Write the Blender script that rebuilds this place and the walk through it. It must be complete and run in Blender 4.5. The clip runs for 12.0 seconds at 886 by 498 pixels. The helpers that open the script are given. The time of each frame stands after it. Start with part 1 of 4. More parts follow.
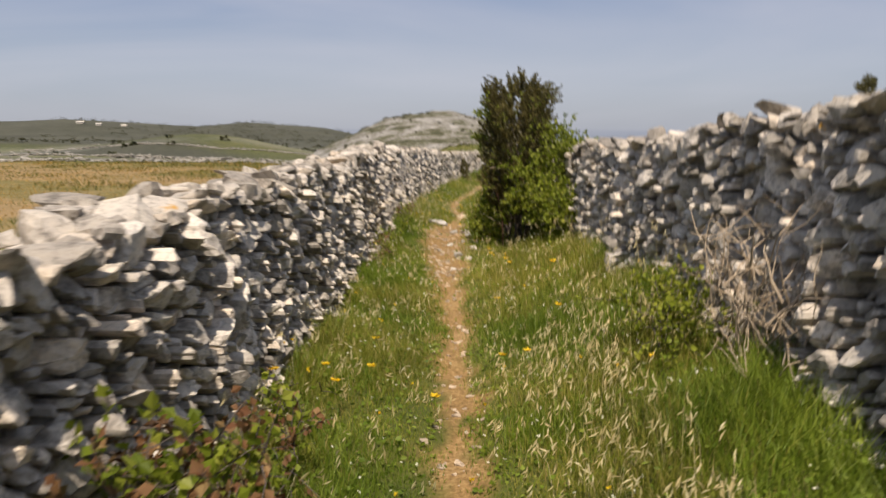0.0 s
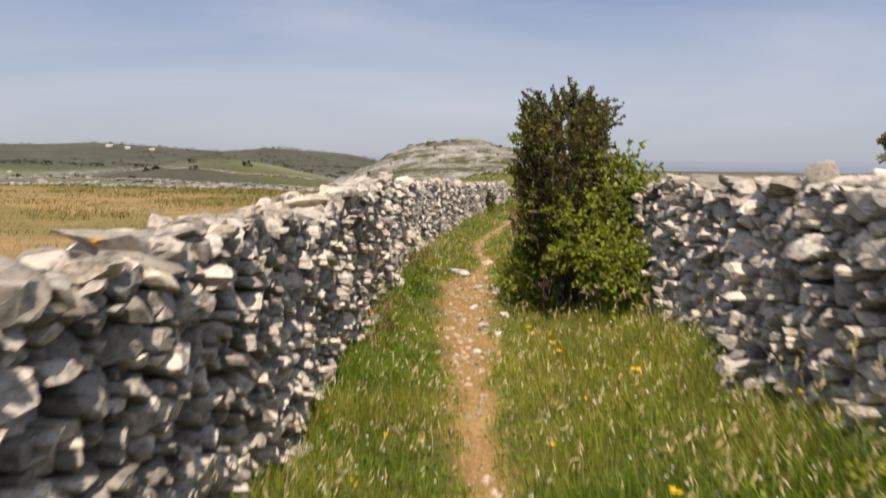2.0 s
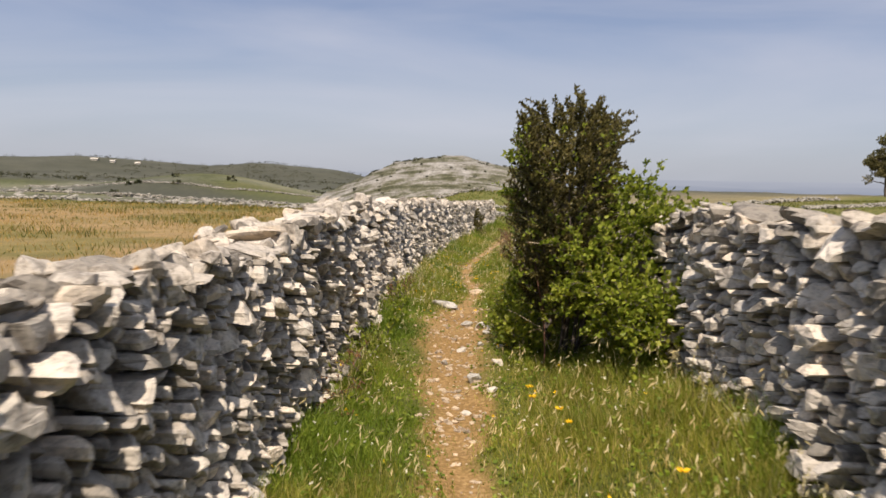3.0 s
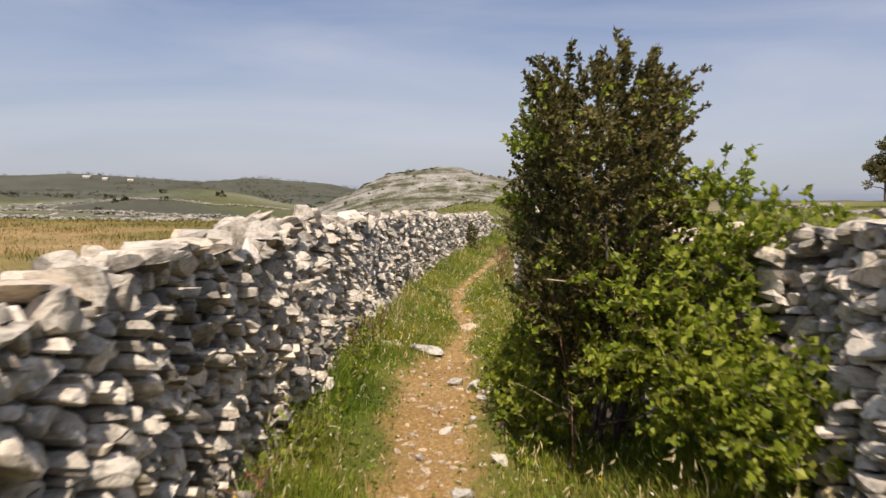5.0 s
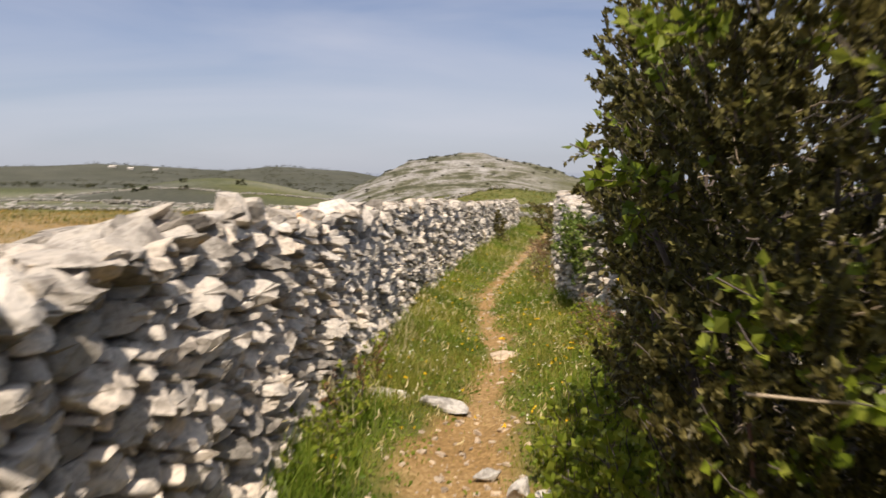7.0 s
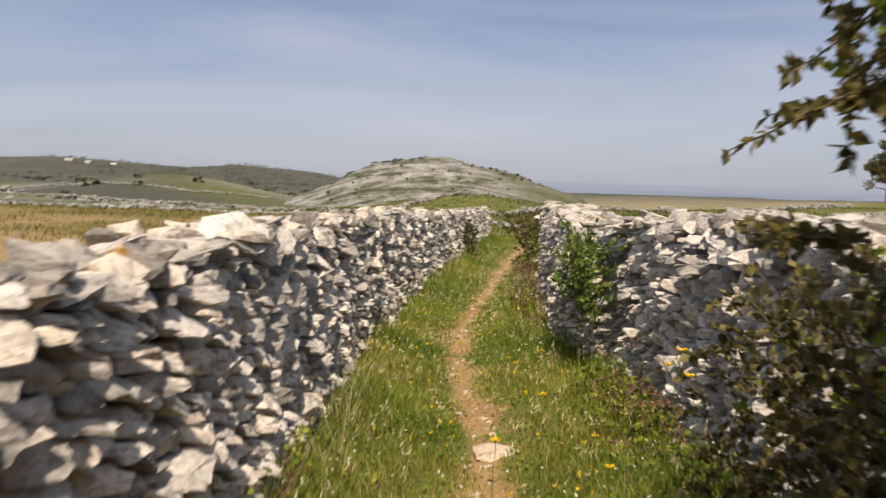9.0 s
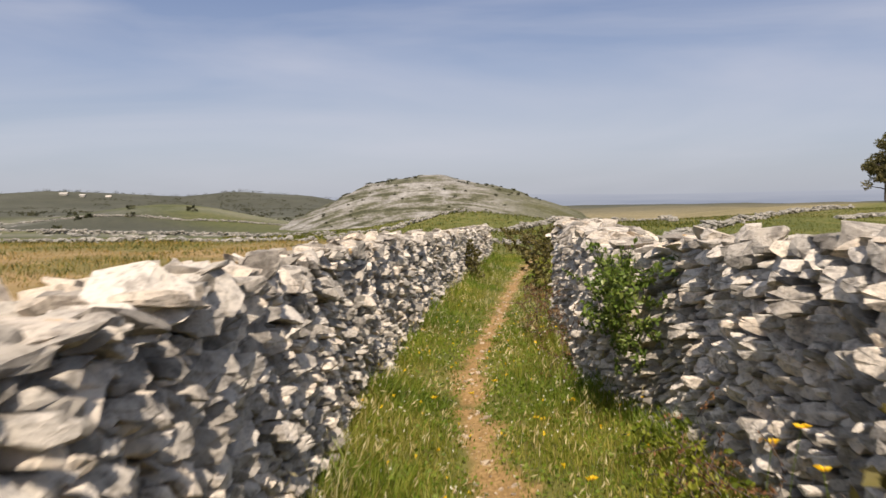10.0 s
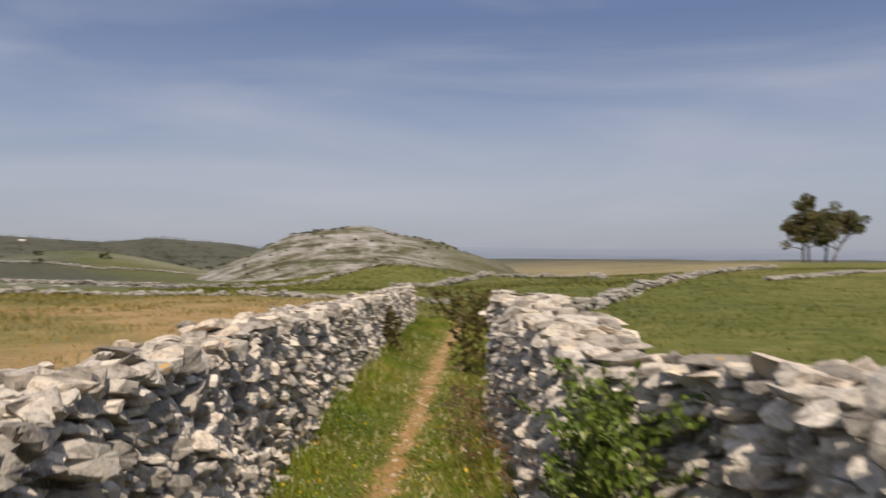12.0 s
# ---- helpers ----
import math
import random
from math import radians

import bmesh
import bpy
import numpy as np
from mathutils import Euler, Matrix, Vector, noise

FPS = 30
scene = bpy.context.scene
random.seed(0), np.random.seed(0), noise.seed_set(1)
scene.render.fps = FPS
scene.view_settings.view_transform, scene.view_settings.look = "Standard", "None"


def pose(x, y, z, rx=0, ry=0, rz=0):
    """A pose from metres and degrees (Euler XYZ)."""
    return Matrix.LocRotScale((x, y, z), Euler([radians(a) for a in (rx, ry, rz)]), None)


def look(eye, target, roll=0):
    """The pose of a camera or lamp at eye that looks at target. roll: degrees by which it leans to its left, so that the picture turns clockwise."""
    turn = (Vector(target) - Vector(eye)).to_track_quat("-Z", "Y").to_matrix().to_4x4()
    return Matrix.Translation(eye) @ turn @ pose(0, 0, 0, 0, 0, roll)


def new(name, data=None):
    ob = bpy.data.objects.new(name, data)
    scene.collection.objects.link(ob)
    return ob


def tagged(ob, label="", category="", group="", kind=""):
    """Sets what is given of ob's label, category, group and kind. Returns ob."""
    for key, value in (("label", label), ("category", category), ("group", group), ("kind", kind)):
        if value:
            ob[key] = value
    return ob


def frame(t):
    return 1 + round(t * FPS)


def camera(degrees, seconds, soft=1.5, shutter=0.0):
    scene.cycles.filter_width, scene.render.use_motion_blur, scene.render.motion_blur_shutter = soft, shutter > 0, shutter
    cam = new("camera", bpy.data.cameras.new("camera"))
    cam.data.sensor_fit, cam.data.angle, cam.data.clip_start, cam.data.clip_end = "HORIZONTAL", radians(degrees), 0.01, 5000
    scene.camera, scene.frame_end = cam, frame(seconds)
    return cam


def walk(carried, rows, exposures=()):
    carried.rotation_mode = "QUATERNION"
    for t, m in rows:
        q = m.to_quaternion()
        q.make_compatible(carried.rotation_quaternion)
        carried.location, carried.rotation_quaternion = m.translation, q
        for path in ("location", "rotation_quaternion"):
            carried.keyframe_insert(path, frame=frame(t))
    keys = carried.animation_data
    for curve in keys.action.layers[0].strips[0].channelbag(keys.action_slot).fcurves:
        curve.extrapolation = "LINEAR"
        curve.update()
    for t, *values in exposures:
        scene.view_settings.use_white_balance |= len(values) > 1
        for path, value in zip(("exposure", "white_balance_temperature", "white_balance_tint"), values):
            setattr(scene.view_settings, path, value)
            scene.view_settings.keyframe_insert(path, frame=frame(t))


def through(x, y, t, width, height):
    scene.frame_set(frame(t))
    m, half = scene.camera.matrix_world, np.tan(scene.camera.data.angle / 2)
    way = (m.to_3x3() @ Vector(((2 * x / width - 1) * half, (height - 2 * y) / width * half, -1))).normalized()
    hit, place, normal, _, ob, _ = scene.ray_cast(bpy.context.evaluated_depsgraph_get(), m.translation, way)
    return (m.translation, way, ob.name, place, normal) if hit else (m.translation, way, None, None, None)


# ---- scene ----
cam = camera(56.7, 12.0, shutter=0.65)
METRES, EYE, TILT, LEAN, TURN = 14.0, 1.5, -8.3, 0.0, 0.0
ROWS = [
    (0.0, 0.0, 0.0, 0.0, -0.0, 0.0, -0.0),
    (0.5, 0.0034, 0.0417, 0.0064, -0.83, -2.7, 4.61),
    (1.0, 0.0059, 0.0856, 0.0132, 3.08, -0.72, -1.5),
    (1.5, 0.0024, 0.1315, 0.019, 0.51, 0.42, -2.03),
    (2.0, 0.0009, 0.1755, 0.0266, 1.61, 1.9, -0.98),
    (2.5, -0.0017, 0.2152, 0.0354, -0.06, 4.65, -2.3),
    (2.7, -0.0012, 0.2313, 0.0375, 0.17, 4.01, -1.64),
    (4.3, 0.0056, 0.3607, 0.0523, 1.94, 1.96, -1.7),
    (4.5, 0.0064, 0.377, 0.0542, 1.67, 2.54, -0.07),
    (5.0, 0.0075, 0.4185, 0.0593, 0.37, 3.93, -0.46),
    (5.5, 0.0091, 0.4628, 0.0645, 3.95, 3.52, -1.02),
    (6.0, 0.0082, 0.5061, 0.0703, 1.44, 3.5, -2.58),
    (6.5, 0.0082, 0.5477, 0.0754, 5.29, 3.17, -1.34),
    (7.0, 0.0064, 0.5876, 0.0797, 2.06, 3.02, -0.23),
    (7.2, 0.0057, 0.6039, 0.0819, 3.04, 3.36, 2.3),
    (8.8, 0.0005, 0.7345, 0.1005, 0.71, 1.2, -3.7),
    (9.0, -0.0002, 0.7509, 0.1028, -0.64, 3.35, -1.6),
    (9.5, -0.0031, 0.7933, 0.1079, -1.12, 2.38, -0.33),
    (10.0, -0.0025, 0.8344, 0.1152, -0.61, 4.6, 0.87),
    (10.5, -0.0014, 0.8746, 0.122, -5.59, 4.25, 0.76),
    (11.0, 0.0036, 0.9131, 0.13, -7.41, 5.39, -0.13),
    (11.5, 0.0067, 0.9482, 0.1386, -9.52, 7.12, 1.52),
    (12.0, 0.0144, 0.9849, 0.1475, -5.66, 8.12, 0.46),
]
walk(cam, [(t, pose(0, 0, EYE, TILT, LEAN, TURN) @ pose(METRES * x, METRES * y, METRES * z, 90 + pitch, roll, yaw)) for t, x, y, z, yaw, pitch, roll in ROWS],
     exposures=[(0.0, 0.12, 6900, 15), (1.0, 0.34, 6900, 15), (2.0, 0.27, 6900, 15), (2.5, 0.25, 6900, 15), (7.0, 0.3, 6900, 15), (9.5, 0.22, 6900, 15), (10.0, 0.25, 6900, 15), (10.5, -0.05, 6900, 15), (12.0, -0.03, 6900, 15)])

# ---- world and sun ----
SUN_EL, SUN_AZ = radians(54), radians(179.5)      # azimuth from +y towards +x
world = bpy.data.worlds.new("sky")
scene.world = world
world.use_nodes = True
wn, wl = world.node_tree.nodes, world.node_tree.links
wn.clear()
w_out, w_bg = wn.new("ShaderNodeOutputWorld"), wn.new("ShaderNodeBackground")
w_sky = wn.new("ShaderNodeTexSky")
w_sky.sky_type, w_sky.sun_disc = "NISHITA", False
w_sky.sun_elevation, w_sky.sun_rotation = SUN_EL, SUN_AZ
w_sky.air_density, w_sky.dust_density, w_sky.ozone_density = 1.0, 0.7, 1.5
w_co, w_map = wn.new("ShaderNodeTexCoord"), wn.new("ShaderNodeMapping")
w_map.inputs["Scale"].default_value = (1.0, 1.0, 6.0)
w_no = wn.new("ShaderNodeTexNoise")
w_no.inputs["Scale"].default_value, w_no.inputs["Detail"].default_value, w_no.inputs["Roughness"].default_value = 1.5, 6.0, 0.5
w_no.inputs["Distortion"].default_value = 0.6
# thin cirrus
w_rmp = wn.new("ShaderNodeValToRGB")
w_rmp.color_ramp.elements[0].position, w_rmp.color_ramp.elements[1].position = 0.45, 0.72
w_rmp.color_ramp.elements[0].color, w_rmp.color_ramp.elements[1].color = (0, 0, 0, 1), (0.42, 0.42, 0.42, 1)
# hazy air: pale near the horizon, deeper blue above; unseen zenith brightened as added fill light
w_sep, w_haze = wn.new("ShaderNodeSeparateXYZ"), wn.new("ShaderNodeValToRGB")
stops = ((0.0, (0.325, 0.375, 0.465)), (0.07, (0.315, 0.38, 0.495)), (0.15, (0.235, 0.308, 0.465)), (0.27, (0.125, 0.19, 0.36)), (0.5, (0.24, 0.32, 0.50)), (1.0, (0.58, 0.66, 0.80)))
while len(w_haze.color_ramp.elements) < len(stops):
    w_haze.color_ramp.elements.new(0.5)
for el, (p, c) in zip(w_haze.color_ramp.elements, stops):
    el.position, el.color = p, (*(v / 0.9 for v in c), 1)
w_mul, w_mix, w_mix2 = wn.new("ShaderNodeVectorMath"), wn.new("ShaderNodeMixRGB"), wn.new("ShaderNodeMixRGB")
w_mul.operation = "SCALE"
w_mul.inputs["Scale"].default_value = 0.9 / 0.12
w_mix.inputs[0].default_value = 0.85
w_mix2.inputs[2].default_value = (4.3, 4.6, 5.3, 1)
wl.new(w_co.outputs["Generated"], w_sep.inputs[0])
wl.new(w_sep.outputs["Z"], w_haze.inputs[0])
wl.new(w_haze.outputs[0], w_mul.inputs[0])
wl.new(w_sky.outputs[0], w_mix.inputs[1])
wl.new(w_mul.outputs[0], w_mix.inputs[2])
wl.new(w_co.outputs["Generated"], w_map.inputs["Vector"])
wl.new(w_map.outputs[0], w_no.inputs["Vector"])
wl.new(w_no.outputs["Fac"], w_rmp.inputs["Fac"])
wl.new(w_rmp.outputs[0], w_mix2.inputs[0])
wl.new(w_mix.outputs[0], w_mix2.inputs[1])
wl.new(w_mix2.outputs[0], w_bg.inputs["Color"])
w_bg.inputs["Strength"].default_value = 0.12
wl.new(w_bg.outputs[0], w_out.inputs["Surface"])

sun_data = bpy.data.lights.new("sun", "SUN")
sun_data.energy, sun_data.angle, sun_data.color = 4.8, radians(0.55), (1.0, 0.93, 0.83)
sun = new("sun", sun_data)
sun_way = Vector((math.sin(SUN_AZ) * math.cos(SUN_EL), math.cos(SUN_AZ) * math.cos(SUN_EL), math.sin(SUN_EL)))
sun.matrix_basis = look(sun_way * 50, (0, 0, 0))

# ---- materials ----


def mat_base(name, rough=0.9):
    m = bpy.data.materials.new(name)
    m.use_nodes = True
    b = m.node_tree.nodes["Principled BSDF"]
    b.inputs["Roughness"].default_value = rough
    b.inputs["Specular IOR Level"].default_value = 0.25
    return m, m.node_tree.nodes, m.node_tree.links, b


def ramp(ns, stops):
    r = ns.new("ShaderNodeValToRGB")
    e = r.color_ramp.elements
    while len(e) < len(stops):
        e.new(0.5)
    for el, (p, c) in zip(e, stops):
        el.position, el.color = p, (*c, 1)
    return r


def tex(ns, ls, scale, detail=4.0, rough=0.55, vec=None):
    t = ns.new("ShaderNodeTexNoise")
    t.inputs["Scale"].default_value, t.inputs["Detail"].default_value, t.inputs["Roughness"].default_value = scale, detail, rough
    if vec is not None:
        ls.new(vec, t.inputs["Vector"])
    return t


def mixer(ns, ls, fac, a, b, mode="MIX"):
    x = ns.new("ShaderNodeMixRGB")
    x.blend_type = mode
    for sock, v in zip(x.inputs, (fac, a, b)):
        if isinstance(v, bpy.types.NodeSocket):
            ls.new(v, sock)
        else:
            sock.default_value = v if isinstance(v, (int, float)) else (*v, 1)
    return x.outputs[0]


def where(ns):
    return ns.new("ShaderNodeNewGeometry").outputs["Position"]


def chance(ns, single):
    """A random number for each piece: a separate object, or an island of a joined mesh."""
    if single:
        return ns.new("ShaderNodeObjectInfo").outputs["Random"]
    return ns.new("ShaderNodeNewGeometry").outputs["Random Per Island"]


def bump(ns, ls, bsdf, height, strength, distance):
    b = ns.new("ShaderNodeBump")
    b.inputs["Strength"].default_value, b.inputs["Distance"].default_value = strength, distance
    ls.new(height, b.inputs["Height"])
    ls.new(b.outputs[0], bsdf.inputs["Normal"])


def limestone(name, single, lichen=0.0, tint=(1, 0.97, 0.92), even=False):
    m, ns, ls, b = mat_base(name, 0.88)
    pos = where(ns)
    r = chance(ns, single)
    stops_ = [(0, (0.42, 0.41, 0.39)), (0.5, (0.52, 0.50, 0.47)), (1, (0.62, 0.58, 0.53))] if even else [(0, (0.24, 0.23, 0.21)), (0.2, (0.38, 0.36, 0.33)), (0.45, (0.50, 0.475, 0.435)), (0.75, (0.64, 0.61, 0.565)), (1, (0.70, 0.625, 0.53))]
    tone = ramp(ns, stops_)
    ls.new(r, tone.inputs[0])
    n1 = tex(ns, ls, 11, 5, 0.65, pos)
    n2 = tex(ns, ls, 42, 6, 0.7, pos)
    stain = ramp(ns, [(0.38, (0.38, 0.37, 0.36)), (0.50, (1, 1, 1)), (0.75, (1.12, 1.08, 1.0))])
    ls.new(n1.outputs["Fac"], stain.inputs[0])
    c = mixer(ns, ls, 0.7, tone.outputs[0], stain.outputs[0], "MULTIPLY")
    speck = ramp(ns, [(0.36, (0.33, 0.325, 0.32)), (0.45, (0.9, 0.9, 0.9)), (0.6, (1.12, 1.12, 1.12))])
    ls.new(n2.outputs["Fac"], speck.inputs[0])
    c = mixer(ns, ls, 0.6, c, speck.outputs[0], "MULTIPLY")
    c = mixer(ns, ls, 1.0, c, tint, "MULTIPLY")
    if lichen:
        n3 = tex(ns, ls, 5.5, 3, 0.6, pos)
        lm = ramp(ns, [(0.60 - lichen, (0, 0, 0)), (0.65 - lichen, (1, 1, 1))])
        ls.new(n3.outputs["Fac"], lm.inputs[0])
        c = mixer(ns, ls, lm.outputs[0], c, (0.55, 0.30, 0.06))
    ls.new(c, b.inputs["Base Color"])
    mp = ns.new("ShaderNodeMapping")
    mp.inputs["Scale"].default_value, mp.inputs["Rotation"].default_value = (6, 6, 34), (0.15, 0.1, 0)
    ls.new(pos, mp.inputs["Vector"])
    n4 = tex(ns, ls, 1.0, 5, 0.65, mp.outputs[0])
    h = mixer(ns, ls, 0.28, mixer(ns, ls, 0.5, n1.outputs["Fac"], n2.outputs["Fac"]), n4.outputs["Fac"])
    bump(ns, ls, b, h, 0.8, 0.035)
    return m


def leafy(name, stops, through=0.35, rough=0.5, single=False):
    m, ns, ls, b = mat_base(name, rough)
    tone = ramp(ns, stops)
    ls.new(chance(ns, single), tone.inputs[0])
    n = tex(ns, ls, 1.7, 3, 0.5, where(ns))
    var = ramp(ns, [(0.3, (0.7, 0.72, 0.6)), (0.7, (1.2, 1.15, 1.1))])
    ls.new(n.outputs["Fac"], var.inputs[0])
    c = mixer(ns, ls, 1.0, tone.outputs[0], var.outputs[0], "MULTIPLY")
    broad = ramp(ns, [(0.35, (0.74, 0.80, 0.75)), (0.65, (1.26, 1.16, 1.1))])
    ls.new(tex(ns, ls, 0.19, 4, 0.6, where(ns)).outputs["Fac"], broad.inputs[0])
    c = mixer(ns, ls, 1.0, c, broad.outputs[0], "MULTIPLY")
    ls.new(c, b.inputs["Base Color"])
    t = ns.new("ShaderNodeBsdfTranslucent")
    ls.new(c, t.inputs["Color"])
    x = ns.new("ShaderNodeMixShader")
    x.inputs[0].default_value = through
    ls.new(b.outputs[0], x.inputs[1])
    ls.new(t.outputs[0], x.inputs[2])
    ls.new(x.outputs[0], ns["Material Output"].inputs["Surface"])
    return m


def woody(name, a, b_):
    m, ns, ls, b = mat_base(name, 0.9)
    n = tex(ns, ls, 25, 4, 0.6, where(ns))
    t = ramp(ns, [(0.3, a), (0.7, b_)])
    ls.new(n.outputs["Fac"], t.inputs[0])
    ls.new(t.outputs[0], b.inputs["Base Color"])
    bump(ns, ls, b, n.outputs["Fac"], 0.5, 0.01)
    return m


def ground_material():
    """Soil, turf, dry grass and rock, laid out by the sheet's own cover layer (red: bare earth, green: dry grass, blue: rock, alpha: dark heath)."""
    m, ns, ls, b = mat_base("ground_cover", 0.95)
    pos = where(ns)
    cov = ns.new("ShaderNodeAttribute")
    cov.attribute_name = "cover"
    sep = ns.new("ShaderNodeSeparateColor")
    ls.new(cov.outputs["Color"], sep.inputs[0])
    big, mid, fine = tex(ns, ls, 0.045, 6, 0.6, pos), tex(ns, ls, 1.3, 5, 0.6, pos), tex(ns, ls, 38, 5, 0.65, pos)
    turf = ramp(ns, [(0.36, (0.055, 0.072, 0.012)), (0.5, (0.105, 0.112, 0.020)), (0.64, (0.19, 0.16, 0.05))])
    ls.new(mixer(ns, ls, 0.5, big.outputs["Fac"], mid.outputs["Fac"]), turf.inputs[0])
    dry = ramp(ns, [(0.3, (0.18, 0.135, 0.052)), (0.5, (0.30, 0.20, 0.088)), (0.7, (0.38, 0.26, 0.12))])
    ls.new(mixer(ns, ls, 0.6, big.outputs["Fac"], mid.outputs["Fac"]), dry.inputs[0])
    earth = ramp(ns, [(0.3, (0.19, 0.108, 0.038)), (0.5, (0.30, 0.18, 0.066)), (0.68, (0.41, 0.28, 0.13))])
    ls.new(mixer(ns, ls, 0.65, mid.outputs["Fac"], fine.outputs["Fac"]), earth.inputs[0])
    rock = ramp(ns, [(0.35, (0.24, 0.23, 0.17)), (0.5, (0.38, 0.365, 0.32)), (0.65, (0.48, 0.46, 0.42))])
    ls.new(mixer(ns, ls, 0.5, big.outputs["Fac"], mid.outputs["Fac"]), rock.inputs[0])
    c = mixer(ns, ls, sep.outputs[1], turf.outputs[0], dry.outputs[0])
    heath = ramp(ns, [(0.35, (0.045, 0.047, 0.03)), (0.65, (0.088, 0.085, 0.055))])
    ls.new(mixer(ns, ls, 0.5, big.outputs["Fac"], mid.outputs["Fac"]), heath.inputs[0])
    c = mixer(ns, ls, cov.outputs["Alpha"], c, heath.outputs[0])
    c = mixer(ns, ls, sep.outputs[2], c, rock.outputs[0])
    c = mixer(ns, ls, sep.outputs[0], c, earth.outputs[0])
    grain = ramp(ns, [(0.3, (0.72, 0.72, 0.72)), (0.7, (1.2, 1.2, 1.2))])
    ls.new(fine.outputs["Fac"], grain.inputs[0])
    c = mixer(ns, ls, 1.0, c, grain.outputs[0], "MULTIPLY")
    ls.new(c, b.inputs["Base Color"])
    bump(ns, ls, b, mixer(ns, ls, 0.5, mid.outputs["Fac"], fine.outputs["Fac"]), 0.7, 0.04)
    return m


def hill_material():
    """Weathered limestone beds with thin grass between them."""
    m, ns, ls, b = mat_base("hill_ground", 0.95)
    pos = where(ns)
    cut, sq, lift, mp = ns.new("ShaderNodeSeparateXYZ"), ns.new("ShaderNodeMath"), ns.new("ShaderNodeMath"), ns.new("ShaderNodeCombineXYZ")
    ls.new(pos, cut.inputs[0])
    sq.operation, lift.operation, lift.inputs[1].default_value = "MULTIPLY", "MULTIPLY_ADD", 0.013
    ls.new(cut.outputs[0], sq.inputs[0])
    ls.new(cut.outputs[0], sq.inputs[1])
    ls.new(sq.outputs[0], lift.inputs[0])
    ls.new(cut.outputs[2], lift.inputs[2])
    for k, (src, f) in enumerate(((cut.outputs[0], 0.15), (cut.outputs[1], 0.15), (lift.outputs[0], 1.7))):
        m_ = ns.new("ShaderNodeMath")
        m_.operation, m_.inputs[1].default_value = "MULTIPLY", f
        ls.new(src, m_.inputs[0])
        ls.new(m_.outputs[0], mp.inputs[k])
    beds, spots, fine = tex(ns, ls, 1.0, 5, 0.6, mp.outputs[0]), tex(ns, ls, 0.5, 5, 0.65, pos), tex(ns, ls, 4.0, 4, 0.6, pos)
    beds.inputs["Distortion"].default_value = 0.9
    both = mixer(ns, ls, 0.34, beds.outputs["Fac"], spots.outputs["Fac"])
    c = ramp(ns, [(0.395, (0.062, 0.062, 0.032)), (0.455, (0.12, 0.115, 0.07)), (0.505, (0.215, 0.20, 0.165)), (0.62, (0.37, 0.35, 0.315))])
    ls.new(both, c.inputs[0])
    # turf on the long eastern flank
    sx, mr = ns.new("ShaderNodeSeparateXYZ"), ns.new("ShaderNodeMapRange")
    ls.new(pos, sx.inputs[0])
    mr.inputs["From Min"].default_value, mr.inputs["From Max"].default_value = -3.0, 13.0
    ls.new(sx.outputs[0], mr.inputs["Value"])
    turfy = ramp(ns, [(0.47, (0, 0, 0)), (0.66, (0.8, 0.8, 0.8))])
    ls.new(mixer(ns, ls, 0.45, spots.outputs["Fac"], mr.outputs[0]), turfy.inputs[0])
    c_ = mixer(ns, ls, turfy.outputs[0], c.outputs[0], (0.10, 0.098, 0.045))
    g = ramp(ns, [(0.3, (0.65, 0.65, 0.65)), (0.65, (1.1, 1.1, 1.1))])
    ls.new(fine.outputs["Fac"], g.inputs[0])
    ls.new(mixer(ns, ls, 1.0, c_, g.outputs[0], "MULTIPLY"), b.inputs["Base Color"])
    bump(ns, ls, b, mixer(ns, ls, 0.4, both, fine.outputs["Fac"]), 0.8, 0.5)
    return m


HILL = hill_material()
STONE = limestone("limestone_single", True, 0.0, (1.07, 1.01, 0.92))
STONES = limestone("limestone_many", False, 0.0, (1.07, 1.01, 0.92))
PEBBLE = limestone("pebble_warm", False, 0.0, (0.98, 0.80, 0.60), True)
STONE_PALE = limestone("limestone_white", True, 0.0, (1.12, 1.07, 0.98), True)
HILL_ROCK = limestone("limestone_hill", False, 0.0, (0.64, 0.62, 0.56), True)
STONE_CAP = limestone("limestone_lichen", False, -0.075, (0.88, 0.82, 0.735))
CORE = limestone("limestone_hearting", False)
GROUND = ground_material()
GRASS = leafy("grass_green", [(0, (0.13, 0.16, 0.018)), (0.4, (0.225, 0.26, 0.036)), (0.75, (0.335, 0.335, 0.07)), (1, (0.52, 0.42, 0.18))], 0.42)
GRASS_LUSH = leafy("grass_lush", [(0, (0.10, 0.165, 0.017)), (0.6, (0.18, 0.26, 0.03)), (1, (0.27, 0.33, 0.06))], 0.4)
STRAW = leafy("grass_straw", [(0, (0.50, 0.42, 0.22)), (0.5, (0.62, 0.54, 0.32)), (1, (0.72, 0.66, 0.46))], 0.35, 0.6)
GOLD = leafy("grass_golden", [(0, (0.16, 0.15, 0.04)), (0.2, (0.26, 0.19, 0.055)), (0.5, (0.36, 0.24, 0.075)), (1, (0.44, 0.30, 0.10))], 0.3, 0.7)
MEADOW = leafy("grass_meadow", [(0, (0.055, 0.075, 0.010)), (0.5, (0.10, 0.118, 0.016)), (0.85, (0.19, 0.18, 0.035)), (1, (0.30, 0.25, 0.08))], 0.35, 0.6)
LEAF_DARK = leafy("leaf_dark", [(0, (0.07, 0.06, 0.022)), (0.5, (0.145, 0.125, 0.042)), (0.85, (0.235, 0.20, 0.07)), (1, (0.36, 0.31, 0.12))], 0.5, 0.4)
